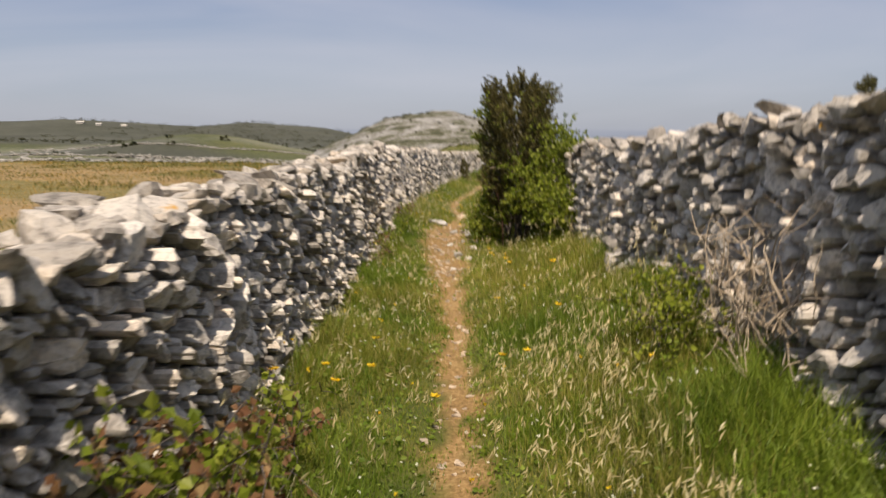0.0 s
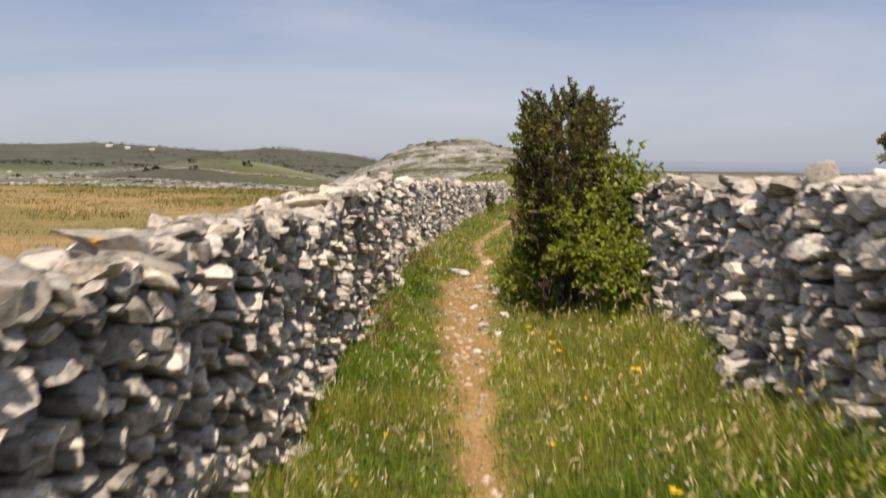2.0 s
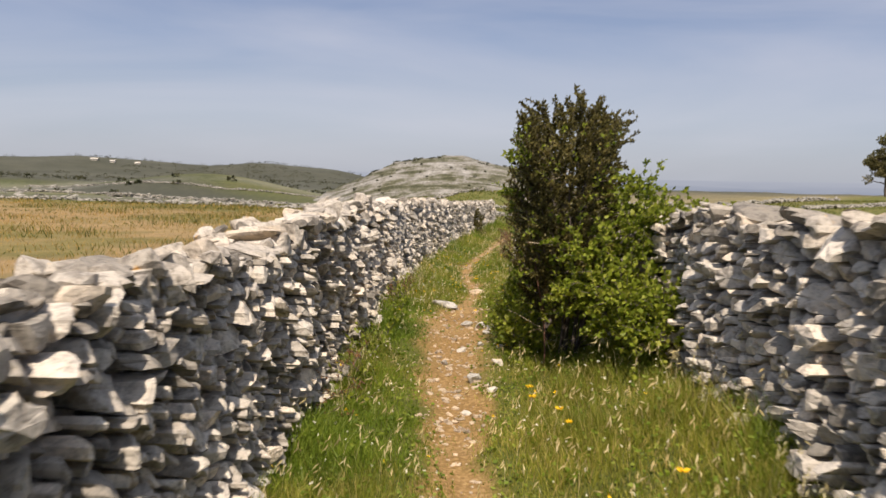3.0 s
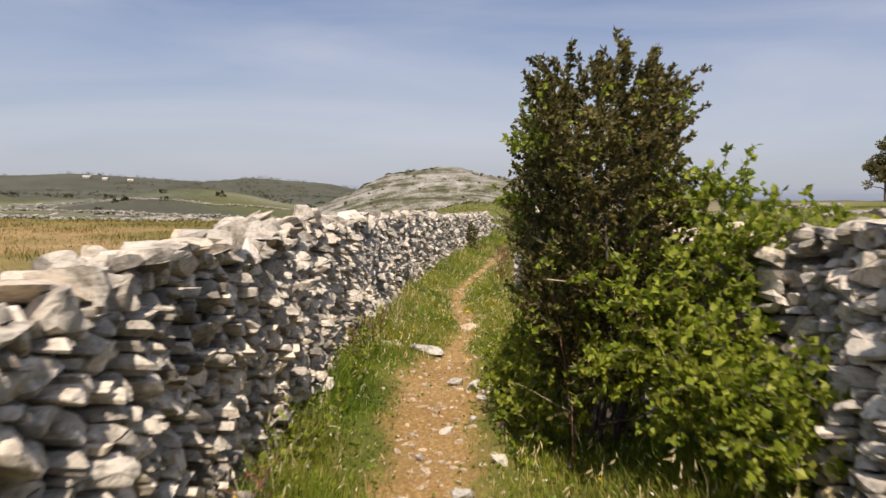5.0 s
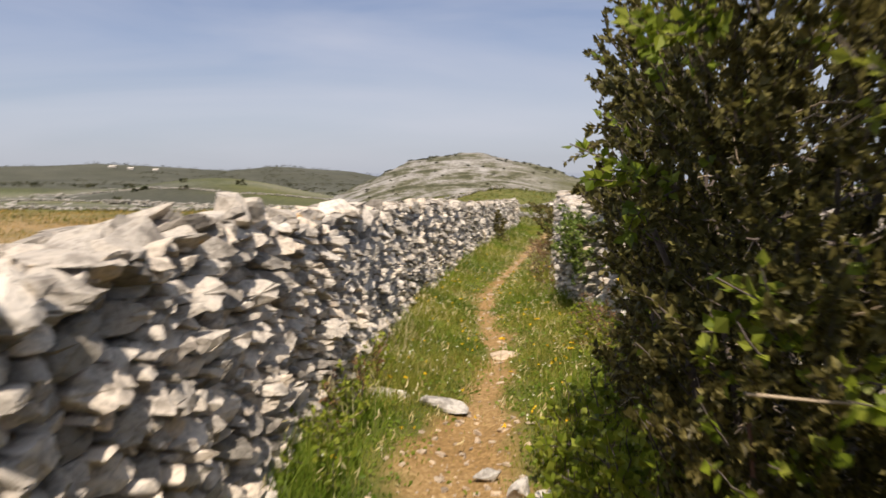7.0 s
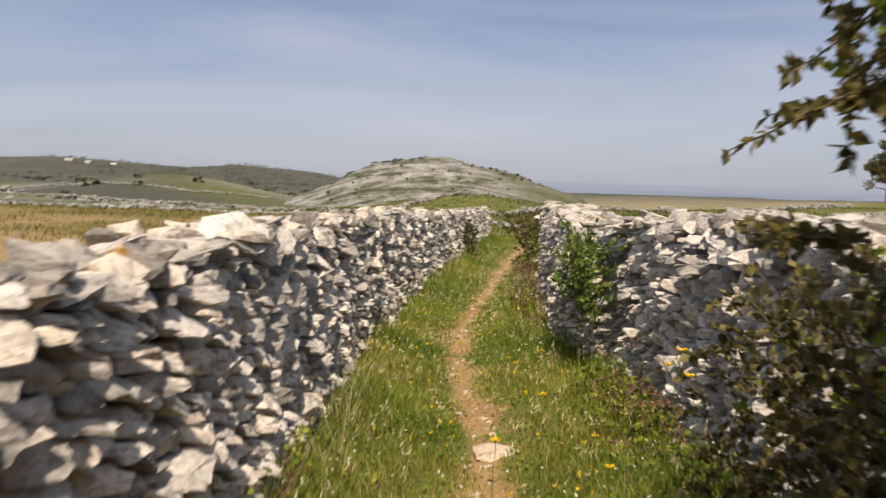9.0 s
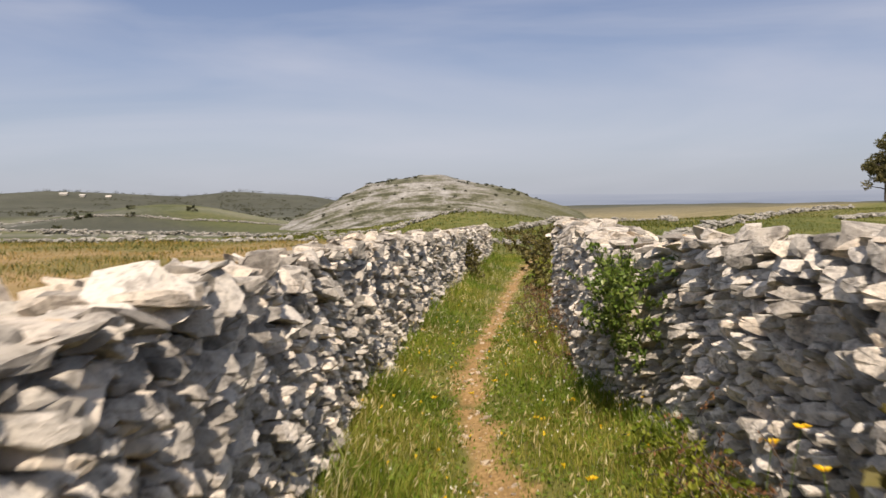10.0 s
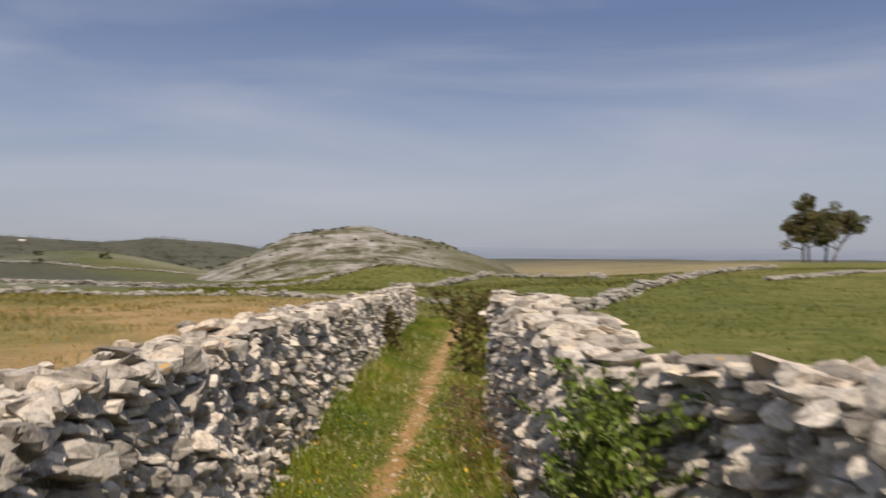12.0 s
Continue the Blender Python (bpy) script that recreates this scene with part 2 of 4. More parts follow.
LEAF_VINE = leafy("leaf_vine", [(0, (0.12, 0.17, 0.018)), (0.5, (0.26, 0.325, 0.036)), (1, (0.44, 0.47, 0.085))], 0.5, 0.45)
LEAF_GLOSSY = leafy("leaf_glossy", [(0, (0.08, 0.13, 0.025)), (0.6, (0.15, 0.22, 0.04)), (1, (0.28, 0.33, 0.10))], 0.3, 0.35)
LEAF_RUST = leafy("leaf_rust", [(0, (0.16, 0.07, 0.035)), (0.6, (0.26, 0.14, 0.07)), (1, (0.36, 0.25, 0.12))], 0.3, 0.7)
LEAF_FAR = leafy("leaf_far", [(0, (0.048, 0.052, 0.03)), (1, (0.09, 0.092, 0.05))], 0.25, 0.6)
LEAF_OLIVE = leafy("leaf_olive", [(0, (0.11, 0.105, 0.05)), (1, (0.22, 0.205, 0.10))], 0.45, 0.6)
PETAL = leafy("petal_yellow", [(0, (0.80, 0.52, 0.02)), (1, (0.85, 0.62, 0.04))], 0.3, 0.6)
PETAL_WHITE = leafy("petal_white", [(0, (0.7, 0.7, 0.6)), (1, (0.8, 0.8, 0.72))], 0.3, 0.6)
BARK = woody("bark", (0.07, 0.055, 0.045), (0.16, 0.13, 0.11))
BARK_RED = woody("bark_red", (0.13, 0.06, 0.04), (0.26, 0.13, 0.09))
DEADWOOD = woody("dead_wood", (0.30, 0.22, 0.14), (0.52, 0.42, 0.30))

# ---- plan ----


def smooth(a, b, v):
    t = np.clip((np.asarray(v, float) - a) / (b - a), 0, 1)
    return t * t * (3 - 2 * t)


def path_x(y):
    return np.interp(y, [-6, 0, 6, 10, 12.2, 13.4, 15, 17.6, 19.5, 22.8, 29, 36], [0.0, 0.03, 0.09, 0.02, 0.02, 0.16, 0.31, 0.22, 0.31, 0.84, 1.75, 3.0])


def left_x(y):
    return np.interp(y, [-6, 3.5, 7, 10.5, 14, 17, 20, 23, 28.5, 33.5], [-1.0, -0.93, -0.87, -0.80, -0.68, -0.60, -0.36, -0.06, 0.70, 1.50])


def ripple(x, y, f):
    return np.sin(f * x + 1.3 * np.sin(0.7 * f * y)) * np.cos(0.9 * f * y + 0.8 * np.sin(0.6 * f * x + 1))


def ground_z(x, y):
    x, y = np.asarray(x, float), np.asarray(y, float)
    z = np.interp(y, [-60, 0, 13, 18.5, 33, 60, 120, 300, 800, 2500, 5000], [0, 0, 0, -0.16, -0.3, -0.8, -3, -4, -10, -55, -60])
    far = np.hypot(x, y - 10)
    z = z + 0.29 * smooth(0.45, 1.35, x) * smooth(0.5, 3.5, y) * (1 - smooth(8.8, 10.5, y)) * (1 - smooth(2, 6, x))
    z = z - 0.05 * np.exp(-((x - path_x(y)) / 0.22) ** 2) * (far < 40)
    z = z + 0.05 * ripple(x, y, 2.1) * 0.4 + 0.02 * ripple(x + 3, y, 6.0) * (far < 60)
    z = z + 0.5 * ripple(x, y, 0.09) * smooth(15, 80, far) + 1.2 * ripple(x + 9, y, 0.021) * smooth(80, 300, far)
    z = z + 2.6 * np.exp(-(((x - 65) / 40) ** 2 + ((y - 110) / 45) ** 2))
    z = z + 3.1 * np.exp(-(((x + 37) / 15) ** 2 + ((y - 128) / 20) ** 2)) + 2.6 * np.exp(-(((x + 70) / 24) ** 2 + ((y - 135) / 22) ** 2))
    z = z + 1.5 * np.exp(-(((x - 3.0) / 8) ** 2 + ((y - 88) / 10) ** 2))
    for cx, cy, sx, sy, h in ((-270, 650, 95, 110, 14.8), (-150, 680, 42, 100, 11.8), (-95, 700, 30, 90, 8.8), (-420, 560, 120, 120, 12.6), (-620, 420, 160, 160, 14)):
        z = z + h * np.exp(-(((x - cx) / sx) ** 2 + ((y - cy) / sy) ** 2))
    return z


# ---- mesh builders ----


def mesh_of(name, verts, faces, material, flat=True):
    me = bpy.data.meshes.new(name)
    verts = np.asarray(verts, np.float32)
    faces = np.asarray(faces, np.int32)
    n, k = faces.shape
    me.vertices.add(len(verts))
    me.vertices.foreach_set("co", verts.ravel())
    me.loops.add(n * k)
    me.loops.foreach_set("vertex_index", faces.ravel())
    me.polygons.add(n)
    me.polygons.foreach_set("loop_start", np.arange(0, n * k, k, dtype=np.int32))
    me.polygons.foreach_set("use_smooth", np.full(n, not flat))
    me.update(calc_edges=True)
    me.materials.append(material)
    return me


def part(name, me, parent=None, label=""):
    ob = new(name, me)
    if parent is not None:
        ob.parent = parent
    return tagged(ob, label) if label else ob


def holder(name, x, y, z, label, category, group="", kind=""):
    ob = new(name)
    ob.location = (x, y, z)
    ob.empty_display_size = 0.2
    return tagged(ob, label, category, group, kind)


def settle(ob, thing):
    """Make ob, built in world coordinates, a child of thing without moving it."""
    ob.parent = thing
    top, shift = thing, Vector((0, 0, 0))
    while top is not None:
        shift += top.location
        top = top.parent
    ob.matrix_parent_inverse = Matrix.Translation(-shift)
    return ob


def tubes(lines, sides=5):
    """Verts and faces of round tubes along polylines of (points, radii)."""
    vs, fs, at = [], [], 0
    for pts, radii in lines:
        pts = np.asarray(pts, float)
        d = np.gradient(pts, axis=0)
        d /= np.linalg.norm(d, axis=1, keepdims=True) + 1e-9
        ref = np.where(np.abs(d[:, 2:]) > 0.9, [[1.0, 0, 0]], [[0, 0, 1.0]])
        u = np.cross(d, ref)
        u /= np.linalg.norm(u, axis=1, keepdims=True) + 1e-9
        w = np.cross(d, u)
        a = np.arange(sides) * 2 * math.pi / sides
        ring = pts[:, None] + np.asarray(radii)[:, None, None] * (np.cos(a)[None, :, None] * u[:, None] + np.sin(a)[None, :, None] * w[:, None])
        vs.append(ring.reshape(-1, 3))
        for i in range(len(pts) - 1):
            for j in range(sides):
                k = (j + 1) % sides
                fs.append((at + i * sides + j, at + i * sides + k, at + (i + 1) * sides + k, at + (i + 1) * sides + j))
        at += len(pts) * sides
    return np.concatenate(vs), np.array(fs)


def bent(rng, a, way, length, n=6, wobble=0.15, droop=0.0):
    """A crooked line of n points from a."""
    pts, d = [np.array(a, float)], np.array(way, float)
    d /= np.linalg.norm(d)
    for _ in range(n - 1):
        d = d + rng.normal(0, wobble, 3) + (0, 0, -droop)
        d /= np.linalg.norm(d)
        pts.append(pts[-1] + d * length / (n - 1))
    return np.array(pts)


def leaves(rng, places, ways, size, wide=0.5, fold=0.25):
    """Four-sided leaves, folded along the rib: each lies from its place along its way."""
    n = len(places)
    d = ways / (np.linalg.norm(ways, axis=1, keepdims=True) + 1e-9)
    s = size * rng.uniform(0.6, 1.3, (n, 1))
    r = rng.normal(size=(n, 3))
    u = np.cross(d, r)
    u /= np.linalg.norm(u, axis=1, keepdims=True) + 1e-9
    w = np.cross(d, u)
    m = places + d * s * 0.45
    v = np.stack([places, m + u * s * wide * 0.5 + w * s * fold * 0.4, places + d * s, m - u * s * wide * 0.5 + w * s * fold * 0.4], 1)
    i = np.arange(n)[:, None] * 4
    f = np.concatenate([i + (0, 1, 2), i + (0, 2, 3)], 1).reshape(-1, 3)
    return v.reshape(-1, 3), f


def blades(rng, x, y, height, width, lean=0.5, z=None):
    """Grass blades: three triangles each, bent over."""
    n = len(x)
    z = ground_z(x, y) - 0.01 if z is None else z
    h = height * rng.uniform(0.45, 1.25, n)
    a, b = rng.uniform(0, 2 * math.pi, n), rng.uniform(0, 2 * math.pi, n)
    l = h * lean * rng.uniform(0.2, 1.1, n)
    p = np.stack([x, y, z], 1)
    side = np.stack([np.cos(a), np.sin(a), 0 * a], 1) * (width * rng.uniform(0.6, 1.3, n))[:, None]
    tip = np.stack([np.cos(b) * l, np.sin(b) * l, h], 1)
    mid = np.stack([np.cos(b) * l * 0.3, np.sin(b) * l * 0.3, h * 0.58], 1)
    v = np.stack([p - side, p + side, p + mid - side * 0.7, p + mid + side * 0.7, p + tip], 1)
    i = np.arange(n)[:, None] * 5
    f = np.concatenate([i + (0, 1, 3), i + (0, 3, 2), i + (2, 3, 4)], 1).reshape(-1, 3)
    return v.reshape(-1, 3), f


def joined(chunks):
    vs, fs, at = [], [], 0
    for v, f in chunks:
        vs.append(v)
        fs.append(f + at)
        at += len(v)
    return np.concatenate(vs), np.concatenate(fs)


# ---- stones ----
def stone_shape(rng, cuts, planes, rough):
    """A broken piece of limestone in a unit box: a block split along random planes, with an uneven surface."""
    bm = bmesh.new()
    bmesh.ops.create_cube(bm, size=1.0)
    bmesh.ops.subdivide_edges(bm, edges=bm.edges, cuts=cuts, use_grid_fill=True)
    bmesh.ops.triangulate(bm, faces=bm.faces)
    bm.verts.index_update()
    v, f = np.array([q.co[:] for q in bm.verts]), np.array([[q.index for q in t.verts] for t in bm.faces])
    bm.free()
    v = v * (1 - 0.22 * (np.linalg.norm(v, axis=1, keepdims=True) - 0.5))
    for _ in range(planes):
        d = rng.normal(size=3) * (1, 1, 0.8)
        d /= np.linalg.norm(d)
        v = v - d * np.maximum(v @ d - rng.uniform(0.26, 0.48), 0)[:, None]
    at = Vector(rng.uniform(0, 50, 3))
    v = v + np.array([noise.noise_vector(Vector(p) * 2.2 + at)[:] for p in v]) * rough
    return v / (v.max(0) - v.min(0)), f


SHAPES = [stone_shape(np.random.default_rng(40 + k), 1, 8, 0.10) for k in range(54)]
SLABS = [stone_shape(np.random.default_rng(140 + k), 3, 16, 0.05) for k in range(24)]
CHUNK_MESHES = [mesh_of("chunk", v, f, STONE_PALE) for v, f in SLABS]


def turn(rx, ry, rz):
    return np.array(Euler((rx, ry, rz)).to_matrix())


def lay_face(rng, run, low, high, sizes, flat):
    """Stones fitted into a face from the bottom up: along, height, length, thickness, slope."""
    step = 0.015
    n = int(run / step)
    s = (np.arange(n) + 0.5) * step
    sky, top = low(s) - 0.08, high(s)
    out = []
    while True:
        gap = top - sky
        i = int(np.argmax(gap + rng.uniform(0, 0.05, n)))
        if gap[i] < 0.03:
            return out
        w = sizes[0] + (sizes[1] - sizes[0]) * rng.random() ** 2.4 * (1 if rng.random() > 0.08 else 1.5)
        h = min(max(w * rng.uniform(*flat), 0.025), 0.15)
        if rng.random() < 0.05 and w < 0.2:
            w, h = h * 0.9, w * 0.8
        k = max(int(w / step), 2)
        i = int(np.argmin(sky - (top - 1)))if rng.random() < 0.75 else i
        a = max(0, min(i - int(k * rng.uniform(0.2, 0.8)), n - k))
        piece = sky[a:a + k]
        base = 0.5 * piece.mean() + 0.5 * piece.min()
        slope = math.atan2(piece[-max(k // 3, 1):].mean() - piece[:max(k // 3, 1)].mean(), w * 0.66)
        h = max(min(h, top[a:a + k].mean() + 0.04 - base), 0.04)
        sky[a:a + k] = np.maximum(piece, base + h * 0.93)
        out.append((s[a] + w / 2, base + h / 2, w, h, max(-0.5, min(0.5, slope))))


def fill_face(rng, wide, tall, radii):
    """Sites of stones that fill a face of wide x tall, the large ones first: across, up, radius."""
    step = 0.008
    nu, nv = int(wide / step), int(tall / step)
    free = np.full((nu, nv), 9.0)
    sites = []
    for radius, share, floor_v in radii:
        spots = np.argwhere(free > radius * 0.82)
        spots = spots[spots[:, 1] * step >= floor_v * tall]
        spots = spots[rng.permutation(len(spots))[:int(len(spots) * share)]]
        k = int((radius + 0.09) / step)
        for i, j in spots:
            if free[i, j] <= radius * 0.82:
                continue
            sites.append((i * step, j * step, radius * rng.uniform(0.85, 1.1)))
            i0, i1, j0, j1 = max(i - k, 0), min(i + k + 1, nu), max(j - k, 0), min(j + k + 1, nv)
            d = np.hypot((np.arange(i0, i1) - i)[:, None], (np.arange(j0, j1) - j)[None]) * step - radius
            free[i0:i1, j0:j1] = np.minimum(free[i0:i1, j0:j1], d)
    return np.array(sites) + np.concatenate([rng.uniform(-step / 2, step / 2, (len(sites), 2)), np.zeros((len(sites), 1))], 1)


def cells_of(sites):
    """The polygon of each site, cut by straight joints half-way to its neighbours."""
    bins = {}
    for i, (u, v, r) in enumerate(sites):
        bins.setdefault((int(u / 0.16), int(v / 0.16)), []).append(i)
    rows = sites.tolist()
    for i, (u, v, r) in enumerate(rows):
        bu, bv = int(u / 0.16), int(v / 0.16)
        e = r * 1.5
        poly = [(-e, -e), (e, -e), (e, e), (-e, e)]
        for du in (-1, 0, 1):
            for dv in (-1, 0, 1):
                for j in bins.get((bu + du, bv + dv), ()):
                    if j == i:
                        continue
                    a, b, q = rows[j][0] - u, rows[j][1] - v, rows[j][2]
                    dd = a * a + b * b
                    if dd > (r + q + 0.05) ** 2 or dd < 1e-8:
                        continue
                    c = 0.5 * (dd + r * r - q * q)
                    cut = []
                    for (x0, y0), (x1, y1) in zip(poly, poly[1:] + poly[:1]):
                        f0, f1 = a * x0 + b * y0 - c, a * x1 + b * y1 - c
                        if f0 <= 0:
                            cut.append((x0, y0))
                        if (f0 < 0 < f1) or (f1 < 0 < f0):
                            t = f0 / (f0 - f1)
                            cut.append((x0 + (x1 - x0) * t, y0 + (y1 - y0) * t))
                    poly = cut
                    if len(poly) < 3:
                        break
                if len(poly) < 3:
                    break
            if len(poly) < 3:
                break
        if len(poly) >= 3:
            yield u, v, r, np.array(poly)


def cell_stone(rng, poly, r, long, toward, sky, slant, rugged, near):
    """One laid stone: a split front with a broken edge, tapering into the wall. Columns: along, up, out."""
    mid = poly.mean(0)
    p = poly
    if near and r > 0.021:
        p = np.repeat(poly, 2, 0)
        p[1::2] = 0.5 * (poly + np.roll(poly, -1, 0))
    n = len(p)
    p = mid + (p - mid) * rng.uniform(0.80, 0.95) * rng.uniform(0.82, 1.05, (n, 1))
    p = p * (long, 1.0)
    mid = mid * (long, 1.0)
    turned = rng.normal(slant, 0.22)
    ca, sa = math.cos(turned), math.sin(turned)
    q = (p - mid) @ np.array([[ca, sa], [-sa, ca]])
    g1 = np.array([rng.normal(toward, 0.46), rng.normal(-sky, 0.40)])
    g2 = g1 + rng.normal(0, 0.7, 2)
    out = rugged * (rng.normal(0, 0.02) + (0.04 if rng.random() < 0.09 else 0) - (0.04 if rng.random() < 0.08 else 0))

    def front(w):
        return out + np.minimum(np.clip(w @ g1, -0.06, 0.06), 0.2 * r + np.clip(w @ g2, -0.07, 0.06))

    rings = [np.column_stack([q * 0.78, np.full(n, out - rng.uniform(0.15, 0.24))]),
             np.column_stack([q, front(q) - 0.16 * r - rng.uniform(0, 0.25, n) * r]),
             np.column_stack([q * rng.uniform(0.80, 0.95, (n, 1)), front(q * 0.82) + rng.normal(0, 0.07, n) * r]),
             np.array([[0.0, 0.0, out + rng.uniform(0.0, 0.12) * r]])]
    v = np.concatenate(rings) + (mid[0], mid[1], 0)
    k = np.arange(n)
    m = (k + 1) % n
    f = [np.column_stack(c) for o in (0, n) for c in ((k + o, m + o, m + o + n), (k + o, m + o + n, k + o + n))]
    f.append(np.column_stack([k + 2 * n, m + 2 * n, np.full(n, 3 * n)]))
    return v, np.concatenate(f)


def stone_wall(name, label, face_x, y0, y1, low, high, thick, side, stretch, seed, toward, size=1.0, sky=lambda y: 0.14, rugged=1.0, long=1.5, cap=1.0):
    """A dry stone wall along y; face_x: its face towards the lane; side: +1 or -1, the way from that face into the wall;
    toward(y): how far the stones' fronts are turned along the lane."""
    rng = np.random.default_rng(seed)
    ym = 0.5 * (y0 + y1)
    thing = holder(name, float(face_x(ym)), ym, float(low(ym)), label, "stone wall", kind="structure")
    run, tall = y1 - y0, 1.3
    ang = lambda y: math.atan2(float(face_x(y + 0.2) - face_x(y - 0.2)), 0.4)
    radii = [(0.085 * size, 0.004, 0.72), (0.07 * size, 0.006, 0.5), (0.062 * size, 0.004, 0.0), (0.048 * size, 0.014, 0.0), (0.037 * size, 0.04, 0.0), (0.028 * size, 0.25, 0.0), (0.02 * size, 1.0, 0.0), (0.015 * size, 0.12, 0.0)]
    singles, chunks, capped = 0, [], []
    for u, v, r, poly in cells_of(fill_face(rng, run / long, tall, radii)):
        y = y0 + u * long
        if not y0 < y < y1:
            continue
        lo, hi = float(low(y)) - 0.06, float(high(y)) - 0.03
        up = v / tall
        st, fc = cell_stone(rng, poly, r, long, float(toward(y)), float(sky(y)), 0.14 * math.sin(1.3 * y + 1.5 * up) - 0.06 * side, rugged, y < 20)
        tilt = 0.16 * math.sin(1.7 * y + 2.0 * up) + 0.10 * math.sin(4.1 * y - 3.0 * up)
        zz = lo + up * (hi - lo) + st[:, 1] * (hi - lo) / tall + tilt * st[:, 0]
        lump = 0.022 * math.sin(2.6 * y + 3.0 * up) + 0.018 * math.sin(5.3 * y - 5.0 * up + 1.0)
        yy = np.clip(y + st[:, 0], y0 - 0.05, y1 + 0.05)
        xx = face_x(yy) + side * (0.07 * up * (hi - lo) - st[:, 2] + lump)
        w = np.column_stack([xx, yy, zz])
        if side > 0:
            fc = fc[:, ::-1]
        if stretch[0] < y < stretch[1] and singles < 300 and r > 0.02 * size:
            at = w.mean(0)
            ob = part("stone", mesh_of("stone", w - at, fc, STONE))
            ob.location = at
            settle(ob, thing)
            singles += 1
        else:
            chunks.append((w, fc))
    rows = []
    # far side, coarser
    for s, z, w, h, sl in lay_face(rng, run, lambda s: low(y0 + s), lambda s: high(y0 + s) - 0.1, (0.22, 0.5), (0.3, 0.7)):
        y = y0 + s
        x = float(face_x(y)) + side * (thick - 0.12 + rng.normal(0, 0.03))
        rows.append((x, y, z, 0.28, w * 1.08, h * 1.15, (sl, rng.normal(0, 0.1), -ang(y) + rng.normal(0, 0.2)), False))
    # the two ends
    for ye, back in ((y0, 1), (y1, -1)):
        for s, z, w, h, sl in lay_face(rng, thick, lambda s: low(np.full_like(s, ye)), lambda s: high(np.full_like(s, ye)) - 0.05, (0.08, 0.24), (0.3, 0.7)):
            rows.append((float(face_x(ye)) + side * s, ye + back * 0.1, z, w * 1.1, 0.26, h * 1.12, (rng.normal(0, 0.1), sl, rng.normal(0, 0.2)), False))
    # cap stones: flat slabs, one course at the lane side and loose ones behind
    for lane, lift in ((0.0, 0.0), (0.0, 0.045), (0.42, 0.0), (0.68, 0.01), (0.88, -0.01)):
        s = rng.uniform(0, 0.2)
        while s < run:
            w = (0.07 + 0.25 * rng.random() ** 2.2) * cap
            h = min(rng.uniform(0.035, 0.095), w * 0.6)
            if rng.random() < 0.10:
                w, h = w * 1.2 + 0.06, rng.uniform(0.05, 0.08)
            elif rng.random() < 0.12:
                w, h = rng.uniform(0.1, 0.18), rng.uniform(0.09, 0.14)
            y = y0 + s + w / 2
            d = max(min(rng.uniform(0.16, 0.36), w * 1.3), w * 0.7)
            if not (lift and rng.random() < 0.55):
                inset = d / 2 - 0.035 + rng.normal(0.04, 0.02) if lane == 0.0 else lane * thick + rng.normal(0, 0.04)
                rows.append((float(face_x(y)) + side * (0.05 + inset), y, float(high(y)) - 0.045 + lift + rng.uniform(-0.02, 0.03), d, w * 1.12, h * 1.15,
                             (rng.normal(0, 0.2) * min(1, 0.15 / w), rng.normal(0.10 * side, 0.2) * min(1, 0.2 / w), rng.normal(0, 0.5)), True))
            s += w * rng.uniform(0.75, 1.05)
    for x, y, z, dx, dy, dz, rot, cap in rows:
        k = int(rng.integers(len(SHAPES)))
        form = SLABS[k % len(SLABS)] if cap and dy > 0.14 else SHAPES[k]
        w = (form[0] * (dx, dy, dz)) @ turn(*rot).T + (x, y, z)
        (capped if cap else chunks).append((w, form[1]))
    tagged(settle(part("stonework", mesh_of("stonework", *joined(chunks), STONES)), thing), kind="stuff")
    tagged(settle(part("cap_stones", mesh_of("cap_stones", *joined(capped), STONE_CAP)), thing), "flat pale cap stones with few orange lichen spots", kind="stuff")
    # rubble hearting behind the faces
    ys = np.arange(y0 + 0.08, y1 - 0.07, 0.25)
    vs, fs = [], []
    for y in ys:
        lo, hi, fx = float(low(y)) - 0.1, float(high(y)) - 0.06, float(face_x(y))
        for a, z in ((0.13, lo), (thick - 0.16, lo), (thick - 0.2, hi), (0.2, hi)):
            vs.append((fx + side * a, y, z))
    for i in range(len(ys) - 1):
        for j in range(4):
            k = (j + 1) % 4
            fs.append((i * 4 + j, i * 4 + k, i * 4 + 4 + k, i * 4 + 4 + j))
    fs += [(0, 1, 2, 3), (len(vs) - 1, len(vs) - 2, len(vs) - 3, len(vs) - 4)]
    settle(part("hearting", mesh_of("hearting", vs, fs, CORE)), thing)
    return thing


# ---- ground ----
def spaced(dense_a, dense_b, step, far_a, far_b, grow=1.16):
    mid = list(np.arange(dense_a, dense_b + 1e-6, step))
    up, d = [], step
    while (up[-1] if up else dense_b) < far_b:
        d = min(d * grow, 260)
        up.append((up[-1] if up else dense_b) + d)
    down, d = [], step
    while (down[-1] if down else dense_a) > far_a:
        d = min(d * grow, 260)
        down.append((down[-1] if down else dense_a) - d)
    return np.array(down[::-1] + mid + up)


